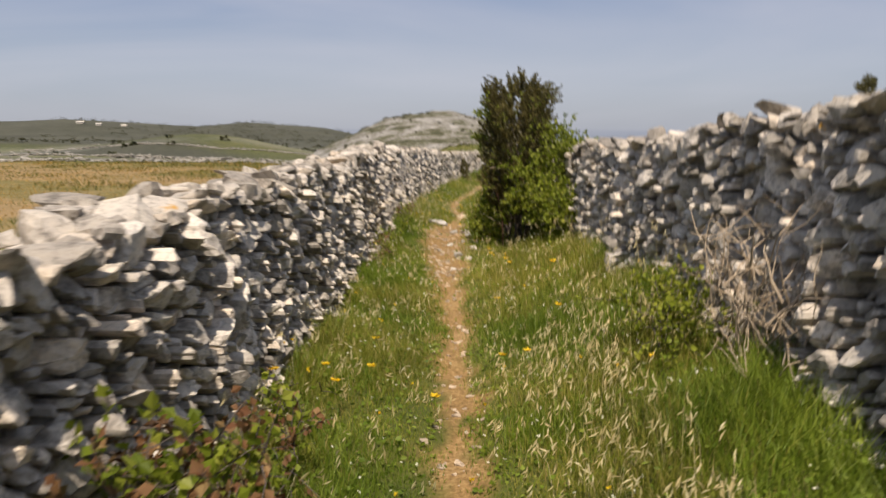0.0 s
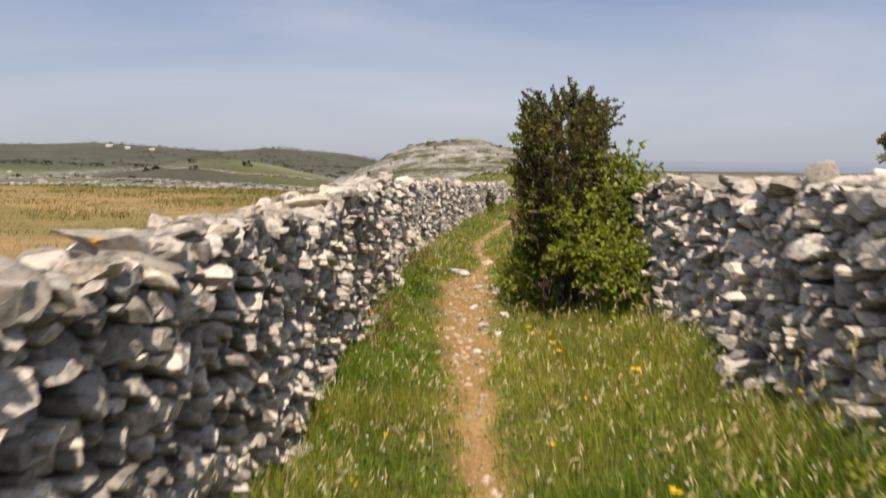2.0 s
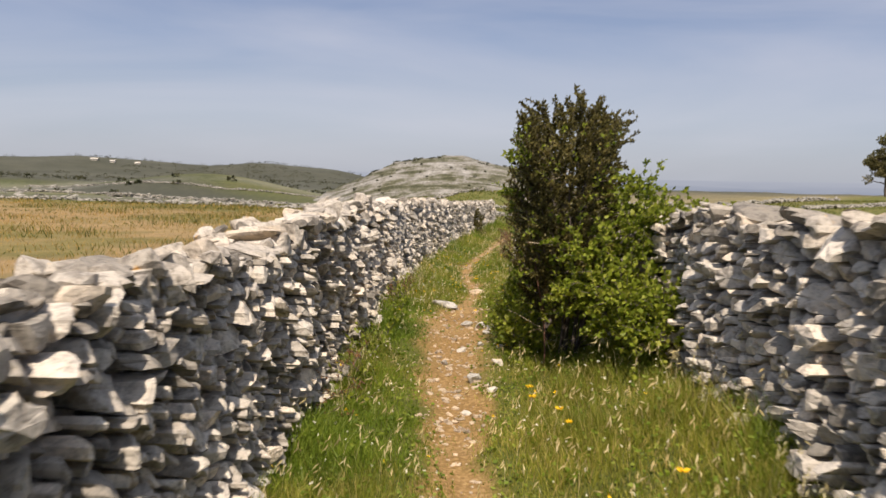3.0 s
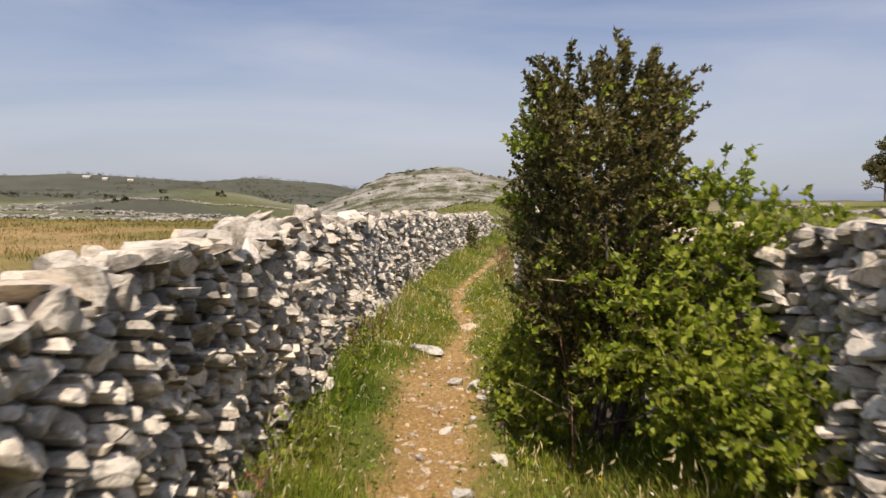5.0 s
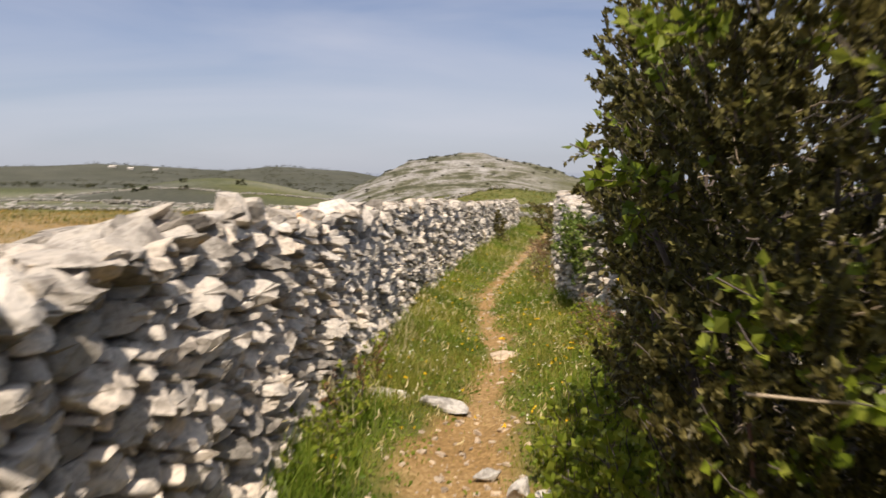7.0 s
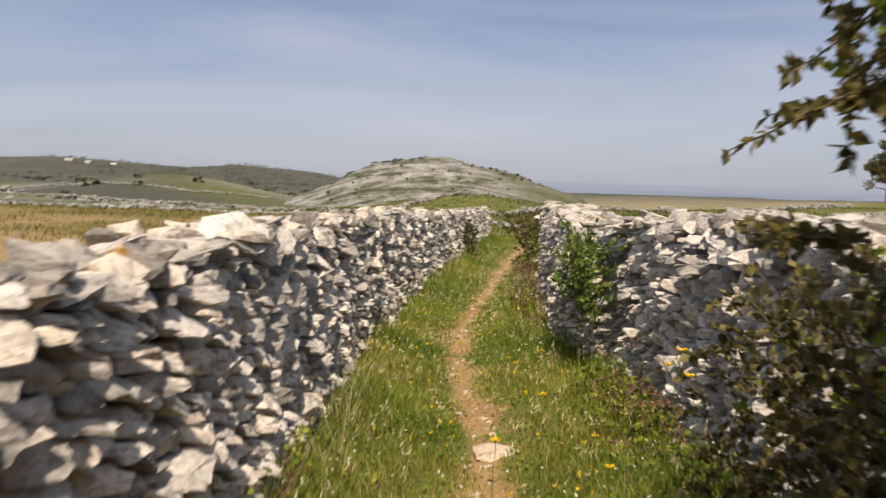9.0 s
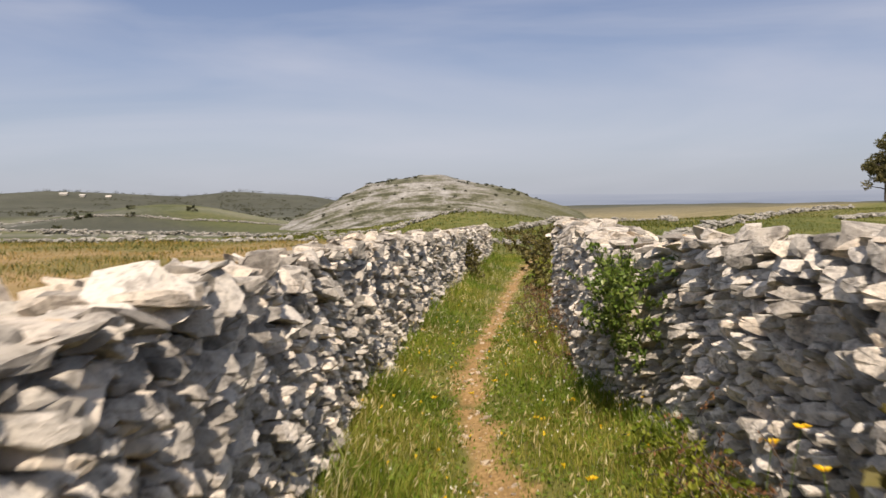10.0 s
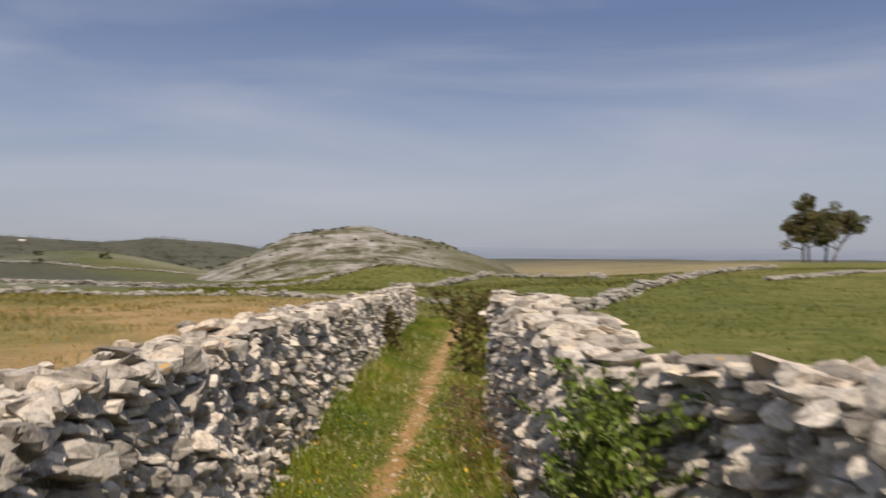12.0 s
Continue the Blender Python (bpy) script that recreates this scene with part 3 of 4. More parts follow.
def build_ground():
    gx, gy = spaced(-1.2, 2.0, 0.07, -3200, 3200, 1.1), spaced(-1.0, 34.0, 0.14, -800, 4600, 1.06)
    x, y = np.meshgrid(gx, gy)
    x, y = x.ravel(), y.ravel()
    v = np.stack([x, y, ground_z(x, y)], 1)
    nx, ny = len(gx), len(gy)
    i = (np.arange(ny - 1)[:, None] * nx + np.arange(nx - 1)).reshape(-1, 1)
    me = mesh_of("ground", v, np.concatenate([i, i + 1, i + nx + 1, i + nx], 1), GROUND, False)
    far = np.hypot(x, y)
    wob = 0.07 * ripple(x, y, 5.0) + 0.05 * ripple(x, y, 13.0) + 0.03 * ripple(x, y, 31.0)
    half = np.interp(y, [-5, 7, 8.8, 10.5, 12.6, 13.4, 40], [0.12, 0.13, 0.20, 0.28, 0.31, 0.13, 0.12])
    earth = (1 - smooth(half * 0.7, half * 1.35, np.abs(x - path_x(y)) + wob)) * (y < 38)
    dry = smooth(0.5, 1.6, left_x(y) - x) * (1 - smooth(38, 52, y + 4 * ripple(x, y, 0.12))) * (x > -120)
    brown = smooth(60, 110, y) * smooth(4, 20, x) * (1 - smooth(400, 700, y)) * 0.5 * (1 - smooth(-3, 4, x - 0.6 * (y - 27)) * (1 - smooth(150, 190, y)))
    pasture = smooth(-14, -8, x) * (1 - smooth(9, 15, x)) * smooth(62, 72, y) * (1 - smooth(96, 104, y))
    rock = (1 - pasture) * np.clip(smooth(0.15, 0.7, ripple(x + 5, y * 2.3, 0.055) + 0.6 * ripple(x, y * 3, 0.17)) * smooth(48, 65, y) * (x < 8) * (1 - smooth(500, 800, far)), 0, 0.16)
    dry = dry * (1 - 0.6 * smooth(0.1, 0.7, ripple(x, y, 0.33) + 0.5 * ripple(x, y, 0.9)))
    dry = np.maximum(dry, np.clip(brown, 0, 1))
    heath = np.clip((0.5 + 0.25 * ripple(x, y * 2, 0.11)) * smooth(52, 70, y) * (x < -6) * (1 - pasture) + smooth(150, 320, y - 0.25 * x) * (1.0 + 0.25 * ripple(x, y, 0.03)) + 0.75 * smooth(55, 90, y) * (x < 12) * (1 - pasture) * smooth(0.1, 0.7, ripple(x, y * 1.7, 0.06)), 0, 1)
    rock = rock + 0.3 * brown
    rock = rock * (1 - 0.75 * smooth(180, 330, far))
    col = np.stack([earth, dry, rock, heath], 1).astype(np.float32)
    at = me.color_attributes.new("cover", "FLOAT_COLOR", "POINT")
    at.data.foreach_set("color", col.ravel())
    return tagged(new("ground", me), "grassy limestone pasture ground with a worn earth footpath", "ground", kind="structure")


build_ground()

# ---- walls along the lane ----
LEFT_TOP = lambda y: np.interp(y, [-6, 2, 5, 8, 10, 12, 16, 20.5, 25, 33.5], [1.16, 1.18, 1.20, 1.16, 1.22, 1.20, 1.08, 0.97, 0.78, 0.58]) + 0.03 * np.sin(np.asarray(y) * 2.3)
stone_wall("wall_left", "long dry stone wall of pale grey limestone", left_x, -3.0, 33.5, lambda y: ground_z(left_x(y), y), LEFT_TOP, 0.62, -1, (3.2, 9.0), 11, lambda y: np.interp(y, [-3, 4.5, 6.3, 9, 10, 11, 12, 14, 18], [0.0, -0.05, -0.34, -0.34, -0.02, 0.4, 0.6, 0.6, 0.4]), 0.84, lambda y: np.interp(y, [9.5, 11.5, 15, 19], [0.14, 0.6, 0.5, 0.25]), 1.0, 1.7)

R1_X = lambda y: np.interp(y, [-6, 3.3, 3.6, 5, 7, 9.6], [1.62, 1.50, 1.62, 1.52, 1.45, 1.36])
R1_TOP = lambda y: np.interp(y, [-6, 3, 5, 7, 8.5, 9.6], [1.70, 1.64, 1.50, 1.38, 1.34, 1.26]) + 0.03 * np.sin(np.asarray(y) * 3.1)
stone_wall("wall_right_near", "dry stone wall of rough grey limestone rubble", R1_X, -3.0, 9.35, lambda y: ground_z(R1_X(y), y) - 0.1, R1_TOP, 0.65, 1, (3.6, 9.0), 12, lambda y: 0.12, 0.86, lambda y: 0.14, 1.2)

R2_X = lambda y: np.interp(y, [9.6, 12, 14.5, 16.8, 17.2, 17.8, 18.8, 22], [1.42, 1.43, 1.40, 1.40, 1.38, 1.18, 1.22, 1.44])
R2_TOP = lambda y: np.interp(y, [9.6, 12, 14, 16, 17.5, 22], [1.20, 1.21, 1.25, 1.19, 1.03, 1.08]) + 0.03 * np.sin(np.asarray(y) * 2.7)
stone_wall("wall_right_far", "dry stone wall of grey limestone with a cornered end", R2_X, 9.7, 22.0, lambda y: ground_z(R2_X(y), y), R2_TOP, 0.65, 1, (14.0, 19.0), 13, lambda y: np.interp(y, [16, 17.5], [0.65, 0.95]), 0.82, lambda y: np.interp(y, [16, 17.5], [0.3, 0.5]), 1.25, 1.5, 1.2)

# ---- far country ----
HILL_Y = 105.0


def hill_z(x, y):
    prof = sum(np.interp(x + 1.2 + k, [-26, -20, -14, -10.6, -7.5, -3.8, 0, 5, 9.4, 15, 26], [-6, -4.2, -0.9, 0.9, 2.2, 3.35, 3.88, 3.3, 2.2, 0.5, -4.5]) for k in (-2, -1, 0, 1, 2)) / 5
    d = y - HILL_Y
    z = -3.6 + (prof + 3.6) * np.exp(-(d / np.where(d < 0, 9.5, 9)) ** 2)
    z = z + 0.16 * ripple(x, y, 0.8) + 0.10 * ripple(x, y, 2.2)
    bed = (z - 0.35 * prof + 0.07 * x + 0.4 * ripple(x, y, 0.21)) / 0.62
    f = bed - np.floor(bed)
    return z + 0.34 * (smooth(0.6, 0.85, f) - f) * (0.55 + 0.45 * ripple(x, y, 0.35)), f


def build_hill():
    gx, gy = np.arange(-27, 25, 0.28), np.arange(78, 126, 0.32)
    x, y = np.meshgrid(gx, gy)
    x, y = x.ravel(), y.ravel()
    z, f = hill_z(x, y)
    nx, ny = len(gx), len(gy)
    i = (np.arange(ny - 1)[:, None] * nx + np.arange(nx - 1)).reshape(-1, 1)
    me = mesh_of("hill", np.stack([x, y, z], 1), np.concatenate([i, i + 1, i + nx + 1, i + nx], 1), HILL, False)
    return tagged(new("hill", me), "rounded rocky limestone hill with bedded ledges and sparse grass", "hill", kind="structure")


def rocks(name, label, x, y, z, size, flat, seed, parent=None, material=STONES):
    """Many broken slabs lying about, as one mesh."""
    rng = np.random.default_rng(seed)
    chunks = []
    for a, b, c, s in zip(x, y, z, size):
        v, f = SHAPES[int(rng.integers(len(SHAPES)))]
        dims = s * np.array([rng.uniform(0.7, 1.5), rng.uniform(0.6, 1.2), flat * rng.uniform(0.7, 1.4)])
        chunks.append(((v * dims) @ turn(rng.normal(0, 0.12), rng.normal(0, 0.12), rng.uniform(0, 6.28)).T + (a, b, c), f))
    me = mesh_of(name, *joined(chunks), material)
    if parent is not None:
        return tagged(settle(part(name, me), parent), label, kind="stuff")
    return tagged(new(name, me), label, "rocks", kind="stuff")


build_hill()
rng = np.random.default_rng(5)
# outcrops in the country to the side of the hill
ox, oy = rng.uniform(-110, 4, 1700), rng.uniform(58, 230, 1700)
keep = (ripple(ox + 5, oy * 2.3, 0.055) + 0.6 * ripple(ox, oy * 3, 0.17) > 0.42)
ox, oy = ox[keep], oy[keep]
rocks("outcrop", "low grey limestone outcrops in rough pasture", ox, oy, ground_z(ox, oy) + 0.03, rng.uniform(0.3, 1.1, len(ox)), 0.16, 7, material=HILL_ROCK)


def field_wall(points, high, seed, label="low dry stone field wall of pale limestone"):
    """A far wall between fields, heaped from stones along a line."""
    r = np.random.default_rng(seed)
    p = np.array(points, float)
    seg = np.hypot(*np.diff(p, axis=0).T)
    far = np.concatenate([[0], np.cumsum(seg)])
    n = int(far[-1] * (30 if far[-1] < 45 else 16))
    s = r.uniform(0, far[-1], n)
    x, y = np.interp(s, far, p[:, 0]) + r.normal(0, 0.16, n), np.interp(s, far, p[:, 1]) + r.normal(0, 0.16, n)
    hgt = high * (0.85 + 0.2 * np.sin(s * 0.7) + 0.1 * np.sin(s * 2.9))
    z = ground_z(x, y) + 0.7 * hgt * r.uniform(0, 1, n) ** 0.8
    ob = rocks("field_wall", label, x, y, z, r.uniform(0.14, 0.34, n), 0.5, seed, material=HILL_ROCK)
    return tagged(ob, category="stone wall")


field_wall([(-70, 53), (-30, 50.5), (-12.4, 49), (-3.8, 49.7), (3.2, 43.5)], 0.28, 21)
field_wall([(-30, 74), (-3.5, 80), (8, 98), (20, 128)], 0.5, 22)
field_wall([(2, 64), (11.4, 84), (22.4, 92), (18.6, 75)], 0.6, 23)
field_wall([(2.6, 26.5), (5.3, 35), (13.2, 52), (25, 72), (39.6, 89)], 0.55, 24)
field_wall([(24, 60), (34, 68), (46, 74)], 0.3, 25)
field_wall([(-85, 152), (-45, 148), (-22, 156)], 0.4, 26)
field_wall([(-62, 122), (-30, 111), (-10, 118)], 0.3, 27)
field_wall([(-80, 92), (-40, 86), (-18, 92)], 0.3, 28)
field_wall([(78, 130), (92, 132), (120, 128)], 1.6, 29, "grey stone field wall beyond the green meadow")


def bush_mass(r, n, x, y, z, spread, size, flat=0.8):
    """Leaves in clumps round given centres."""
    k = r.integers(0, len(x), n)
    d = r.normal(size=(n, 3))
    d /= np.linalg.norm(d, axis=1, keepdims=True)
    s = np.asarray(spread)[k][:, None] * r.uniform(0.2, 1, (n, 1)) ** 0.5
    p = np.stack([x[k], y[k], z[k]], 1) + d * s * (1, 1, flat)
    return leaves(r, p, d + r.normal(0, 0.5, (n, 3)), size, 0.7)


def scrub():
    """Dark bushes dotted over the rough pasture and hills far off."""
    r = np.random.default_rng(31)
    x, y = r.uniform(-480, 20, 2600), r.uniform(90, 740, 2600)
    keep = (ripple(x, y, 0.02) + 0.7 * ripple(x, y, 0.09) > -0.25) & (np.hypot(x + 2, y - HILL_Y) > 32)
    x, y = x[keep], y[keep]
    s = r.uniform(0.3, 1.0, len(x)) * np.clip(y / 220, 0.5, 2.6)
    v, f = bush_mass(r, 56000, x, y, ground_z(x, y) + 0.2 * s, s, 0.5, 0.5)
    return tagged(new("scrub", mesh_of("scrub", v, f, LEAF_FAR)), "dark green scrub bushes dotted over far hills", "scrub", kind="stuff")


scrub()
r = np.random.default_rng(33)
x = np.concatenate([r.uniform(-7.5, -1.5, 34), r.uniform(-11.5, -9, 8), r.uniform(2, 12, 26), r.uniform(-12, 9, 40)])
y = np.concatenate([r.uniform(103, 106, 34), r.uniform(103, 106, 8), r.uniform(102, 106, 26), r.uniform(92, 102, 40)])
s = r.uniform(0.10, 0.24, len(x))
tagged(new("scrub", mesh_of("scrub", *bush_mass(r, 12000, x, y, hill_z(x, y)[0] + 0.02, s, 0.09, 0.45), LEAF_FAR)), "low dark scrub on top of the rocky hill", "scrub", kind="stuff")

# the plain at the horizon: an upright arc, its blue haze painted as emission
haze = bpy.data.materials.new("painted_haze_plain")
haze.use_nodes = True
hn, hl = haze.node_tree.nodes, haze.node_tree.links
hn.clear()
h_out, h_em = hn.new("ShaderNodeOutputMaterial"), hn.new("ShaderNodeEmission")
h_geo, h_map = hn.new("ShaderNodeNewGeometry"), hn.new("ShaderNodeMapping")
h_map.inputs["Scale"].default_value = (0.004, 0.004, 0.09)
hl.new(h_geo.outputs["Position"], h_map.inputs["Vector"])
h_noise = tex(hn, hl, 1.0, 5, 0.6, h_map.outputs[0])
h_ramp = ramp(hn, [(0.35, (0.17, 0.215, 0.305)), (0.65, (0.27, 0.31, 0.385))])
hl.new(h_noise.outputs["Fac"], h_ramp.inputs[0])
# painted haze pales towards the top, close to the sky's horizon colour
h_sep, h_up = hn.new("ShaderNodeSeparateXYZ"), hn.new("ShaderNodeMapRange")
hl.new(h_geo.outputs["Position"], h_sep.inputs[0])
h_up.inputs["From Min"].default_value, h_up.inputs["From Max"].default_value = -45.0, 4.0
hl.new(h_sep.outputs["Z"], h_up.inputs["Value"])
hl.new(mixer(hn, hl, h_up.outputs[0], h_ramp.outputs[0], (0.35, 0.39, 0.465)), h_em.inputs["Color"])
hl.new(h_em.outputs[0], h_out.inputs["Surface"])
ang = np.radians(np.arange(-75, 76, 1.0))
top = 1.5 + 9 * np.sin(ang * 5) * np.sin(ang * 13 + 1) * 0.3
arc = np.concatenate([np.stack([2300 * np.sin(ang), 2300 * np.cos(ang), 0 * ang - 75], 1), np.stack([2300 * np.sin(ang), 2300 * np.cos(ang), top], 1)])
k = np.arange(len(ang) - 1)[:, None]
tagged(new("backdrop", mesh_of("backdrop", arc, np.concatenate([k, k + 1, k + len(ang) + 1, k + len(ang)], 1), haze, False)), "upright arc for the plain on the horizon, blue haze painted as glow", "distance", kind="structure")

# ---- trees beyond the meadow ----


def tree(x, y, size, stems, crowns, label, seed, count=2600):
    r = np.random.default_rng(seed)
    z = float(ground_z(x, y))
    thing = holder("tree", x, y, z, label, "tree", "trees beyond the meadow")
    lines, tips = [], []
    for sx, lean, tall in stems:
        pts = bent(r, (x + sx * size, y, z - 0.1), (lean, r.normal(0, 0.05), 1), tall * size, 7, 0.06)
        lines.append((pts, np.linspace(0.10, 0.05, 7) * size))
        for q in range(8):
            b = bent(r, pts[3 + q % 4], (lean + r.normal(0, 0.6), r.normal(0, 0.6), 0.8), tall * 0.45 * size, 5, 0.15)
            lines.append((b, np.linspace(0.04, 0.012, 5) * size))
            tips.append(b[-1])
    settle(part("trunk", mesh_of("trunk", *tubes(lines), BARK, False)), thing)
    c = [(x + size * (a + r.normal(0, 0.5) * s), y + size * r.normal(0, 0.4), z + size * (h + r.normal(0, 0.5) * s), size * s * r.uniform(0.3, 0.6)) for a, h, s in crowns for _ in range(9)]
    c = np.array(c + [(*t, 0.3 * size) for t in tips])
    v, f = bush_mass(r, count, c[:, 0], c[:, 1], c[:, 2], c[:, 3], 0.13 * size, 0.8)
    tagged(settle(part("crown", mesh_of("crown", v, f, LEAF_OLIVE), label="sparse olive green crown"), thing), kind="stuff")
    return thing


tree(68.6, 133.0, 2.35, [(-0.5, -0.12, 2.6), (-0.2, 0.05, 2.8)], [(-1.0, 2.9, 0.85), (-0.5, 3.7, 0.8), (0.1, 3.0, 0.85), (-0.7, 2.1, 0.7), (-1.5, 2.8, 0.4), (-0.4, 4.3, 0.4)], "upright tree with a dark olive crown", 51, 11000)
tree(72.4, 133.6, 2.35, [(-0.6, 0.05, 2.4), (-0.3, 0.35, 2.9)], [(-0.2, 3.0, 0.85), (0.2, 3.7, 0.7), (0.8, 3.1, 0.55), (1.5, 2.9, 0.35), (-0.5, 2.2, 0.6)], "leaning tree with a dark olive crown", 52, 9000)
tree(98.5, 142.0, 1.5, [(0, 0.05, 1.2)], [(0, 1.6, 0.7), (-0.4, 1.4, 0.5)], "small round bushy tree beside the far field wall", 54, 2200)
tree(91.0, 140.0, 1.6, [(0, 0.05, 1.2)], [(0, 1.7, 0.8), (-0.5, 1.4, 0.5), (0.5, 1.5, 0.55)], "small round bushy tree beyond the meadow", 53, 2600)

# ---- the bush beside the lane ----


def sprigs(r, n, start, out, length, per, leaf, wide=0.5):
    """Twigs with leaves along them; returns leaf mesh data and twig lines."""
    p, w, lines = [], [], []
    for a, d in zip(start, out):
        line = bent(r, a, d, length * r.uniform(0.6, 1.3), 4, 0.25)
        lines.append((line, np.linspace(0.0035, 0.0015, 4)))
        t = r.uniform(0.05, 1, per) * 2.999
        i = t.astype(int)
        q = line[i] + (line[i + 1] - line[i]) * (t - i)[:, None]
        p.append(q)
        w.append((line[i + 1] - line[i]) / length * 2 + r.normal(0, 0.8, (per, 3)))
    p, w = np.concatenate(p), np.concatenate(w)
    return leaves(r, p, w, leaf, wide), lines


def tall_bush():
    r = np.random.default_rng(61)
    cx, cy = 0.97, 10.8
    thing = holder("bush", cx, cy, float(ground_z(cx, cy)), "tall dense dark green bush with small leaves beside the path", "bush")
    for k in range(11):
        a = r.uniform(0, 6.28)
        p0 = (cx + 0.12 * math.cos(a), cy + 0.4 * math.sin(a), float(ground_z(cx, cy)) - 0.05)
        pts = bent(r, p0, (0.08 * math.cos(a), 0.22 * math.sin(a), 1), r.uniform(1.4, 1.9), 9, 0.06)
        lines = [(pts, np.linspace(0.022, 0.006, 9))]
        for j in range(6):
            b = pts[r.integers(1, 8)]
            lines.append((bent(r, b, r.normal(0, 1, 3) * (0.5, 0.9, 0.4), r.uniform(0.2, 0.32), 5, 0.2), np.linspace(0.007, 0.002, 5)))
        settle(part("stem", mesh_of("stem", *tubes(lines), BARK, False)), thing)

    def shell(n, lo, hi, fill):
        a, z = r.uniform(0, 6.28, n), r.uniform(lo, hi, n)
        taper = np.interp(z, [0, 0.5, 1.2, 1.9, 2.3], [0.80, 0.92, 1.0, 1.12, 1.0])
        lump = 1 + 0.12 * np.sin(3 * a + 4 * z) + 0.09 * np.sin(5 * a - 7 * z + 1)
        q = fill + (1 - fill) * r.random(n) ** 0.6
        foot = np.interp(z, [0, 0.35, 0.75], [0.35, 0.6, 1.0])
        rx, ry = 0.37 * taper * lump * q * foot, 1.35 * taper * lump * q * foot
        ca, sa = np.sign(np.cos(a)) * np.abs(np.cos(a)) ** 0.8, np.sign(np.sin(a)) * np.abs(np.sin(a)) ** 0.8
        p = np.stack([cx + rx * ca + 0.10 * ry * sa, cy + ry * sa, z], 1)
        return p, np.stack([ca * 0.5, sa * 0.7, 0.55 + 0 * a], 1)

    p, d = shell(1750, 0.45, 1.97, 0.2)
    (v, f), tw = sprigs(r, 1750, p, d, 0.17, 58, 0.027, 0.6)
    tagged(settle(part("foliage", mesh_of("foliage", v, f, LEAF_DARK)), thing), kind="stuff")
    p, d = shell(80, 0.32, 0.62, 0.4)
    low, tw2 = sprigs(r, 80, p, d, 0.22, 22, 0.03)
    tagged(settle(part("low_foliage", mesh_of("low_foliage", *low, LEAF_DARK)), thing), kind="stuff")
    p, d = shell(190, 0.3, 1.9, 0.85)
    fresh, tw3 = sprigs(r, 190, p, d, 0.14, 9, 0.03, 0.7)
    tagged(settle(part("young_leaves", mesh_of("young_leaves", *fresh, LEAF_VINE), label="fresh yellow-green leaf tufts"), thing), kind="stuff")
    # the spray that sticks out over the path, and some over the wall
    out, top, tw4 = [], [], []
    for a, d in (((0.58, 9.95, 1.70), (-1, -0.15, 0.2)), ((0.56, 10.2, 1.38), (-1, 0.1, 0.2)), ((0.7, 10.1, 1.98), (-0.5, -0.2, 1)), ((0.95, 9.9, 2.02), (0.1, -0.2, 1)),
                 ((1.1, 10.1, 1.95), (0.2, 0, 1)), ((0.85, 10.6, 1.95), (-0.1, 0.2, 1)), ((0.95, 10.3, 1.92), (0.0, -0.2, 1)), ((0.88, 10.0, 1.92), (-0.1, -0.3, 1)), ((1.05, 10.0, 1.92), (0.2, -0.2, 1)), ((1.05, 10.6, 1.95), (0.2, 0.1, 1)), ((0.75, 11.2, 1.55), (-0.5, 0.5, 0.3)), ((0.95, 11.9, 1.35), (-0.3, 0.8, 0.1)), ((0.95, 12.0, 1.75), (-0.4, 0.7, 0.15)), ((1.0, 12.0, 1.5), (-0.2, 0.9, 0.0)), ((0.9, 11.8, 1.9), (-0.4, 0.6, 0.3)), ((0.74, 12.0, 1.32), (-0.8, 0.5, -0.1)), ((0.74, 12.0, 1.58), (-0.8, 0.5, 0.1)), ((0.8, 12.1, 1.75), (-0.8, 0.4, 0.2))):
        (lv, lf), li = sprigs(r, 4, [a] * 4, [np.array(d) + r.normal(0, 0.3, 3) for _ in range(4)], 0.22, 40, 0.034, 0.6)
        (out if len(out) < 2 else top).append((lv, lf))
        tw4 += li
    tagged(settle(part("crown_edge", mesh_of("crown_edge", *joined(top), LEAF_DARK)), thing), kind="stuff")
    tagged(settle(part("spray", mesh_of("spray", *joined(out), LEAF_VINE), label="leafy spray sticking out of the bush"), thing), kind="stuff")
    for p0, d, n, rad, mat_, lab in (((0.72, 9.9, 0.0), (0.0, 0.0, 1), 0.95, 0.007, BARK_RED, "reddish broken branch"), ((0.53, 9.62, 1.06), (1, 0.1, -0.12), 0.2, 0.0035, DEADWOOD, "pale dry stick"),
                                     ((0.68, 9.8, 0.62), (1, 0.0, 0.05), 0.28, 0.003, DEADWOOD, "pale dry stick")):
        settle(part("broken_branch", mesh_of("broken_branch", *tubes([(bent(r, p0, d, n, 6, 0.07), np.linspace(rad, rad * 0.6, 6))], 5), mat_, False), label=lab), thing)
    bare = []
    for _ in range(70):
        a = (r.uniform(0.72, 1.3), r.uniform(9.75, 11.4), r.uniform(0.1, 1.6))
        bare.append((bent(r, a, r.normal(0, 1, 3) * (1, 1, 0.5), r.uniform(0.15, 0.35), 5, 0.2), np.linspace(0.0028, 0.001, 5)))
    tagged(settle(part("bare_twig_tangle", mesh_of("bare_twig_tangle", *tubes(bare, 4), DEADWOOD, False), label="bare pale twigs in the bush"), thing), kind="stuff")
    tagged(settle(part("twig_tangle", mesh_of("twig_tangle", *tubes(tw + tw2 + tw3 + tw4, 3), BARK, False)), thing), kind="stuff")


tall_bush()


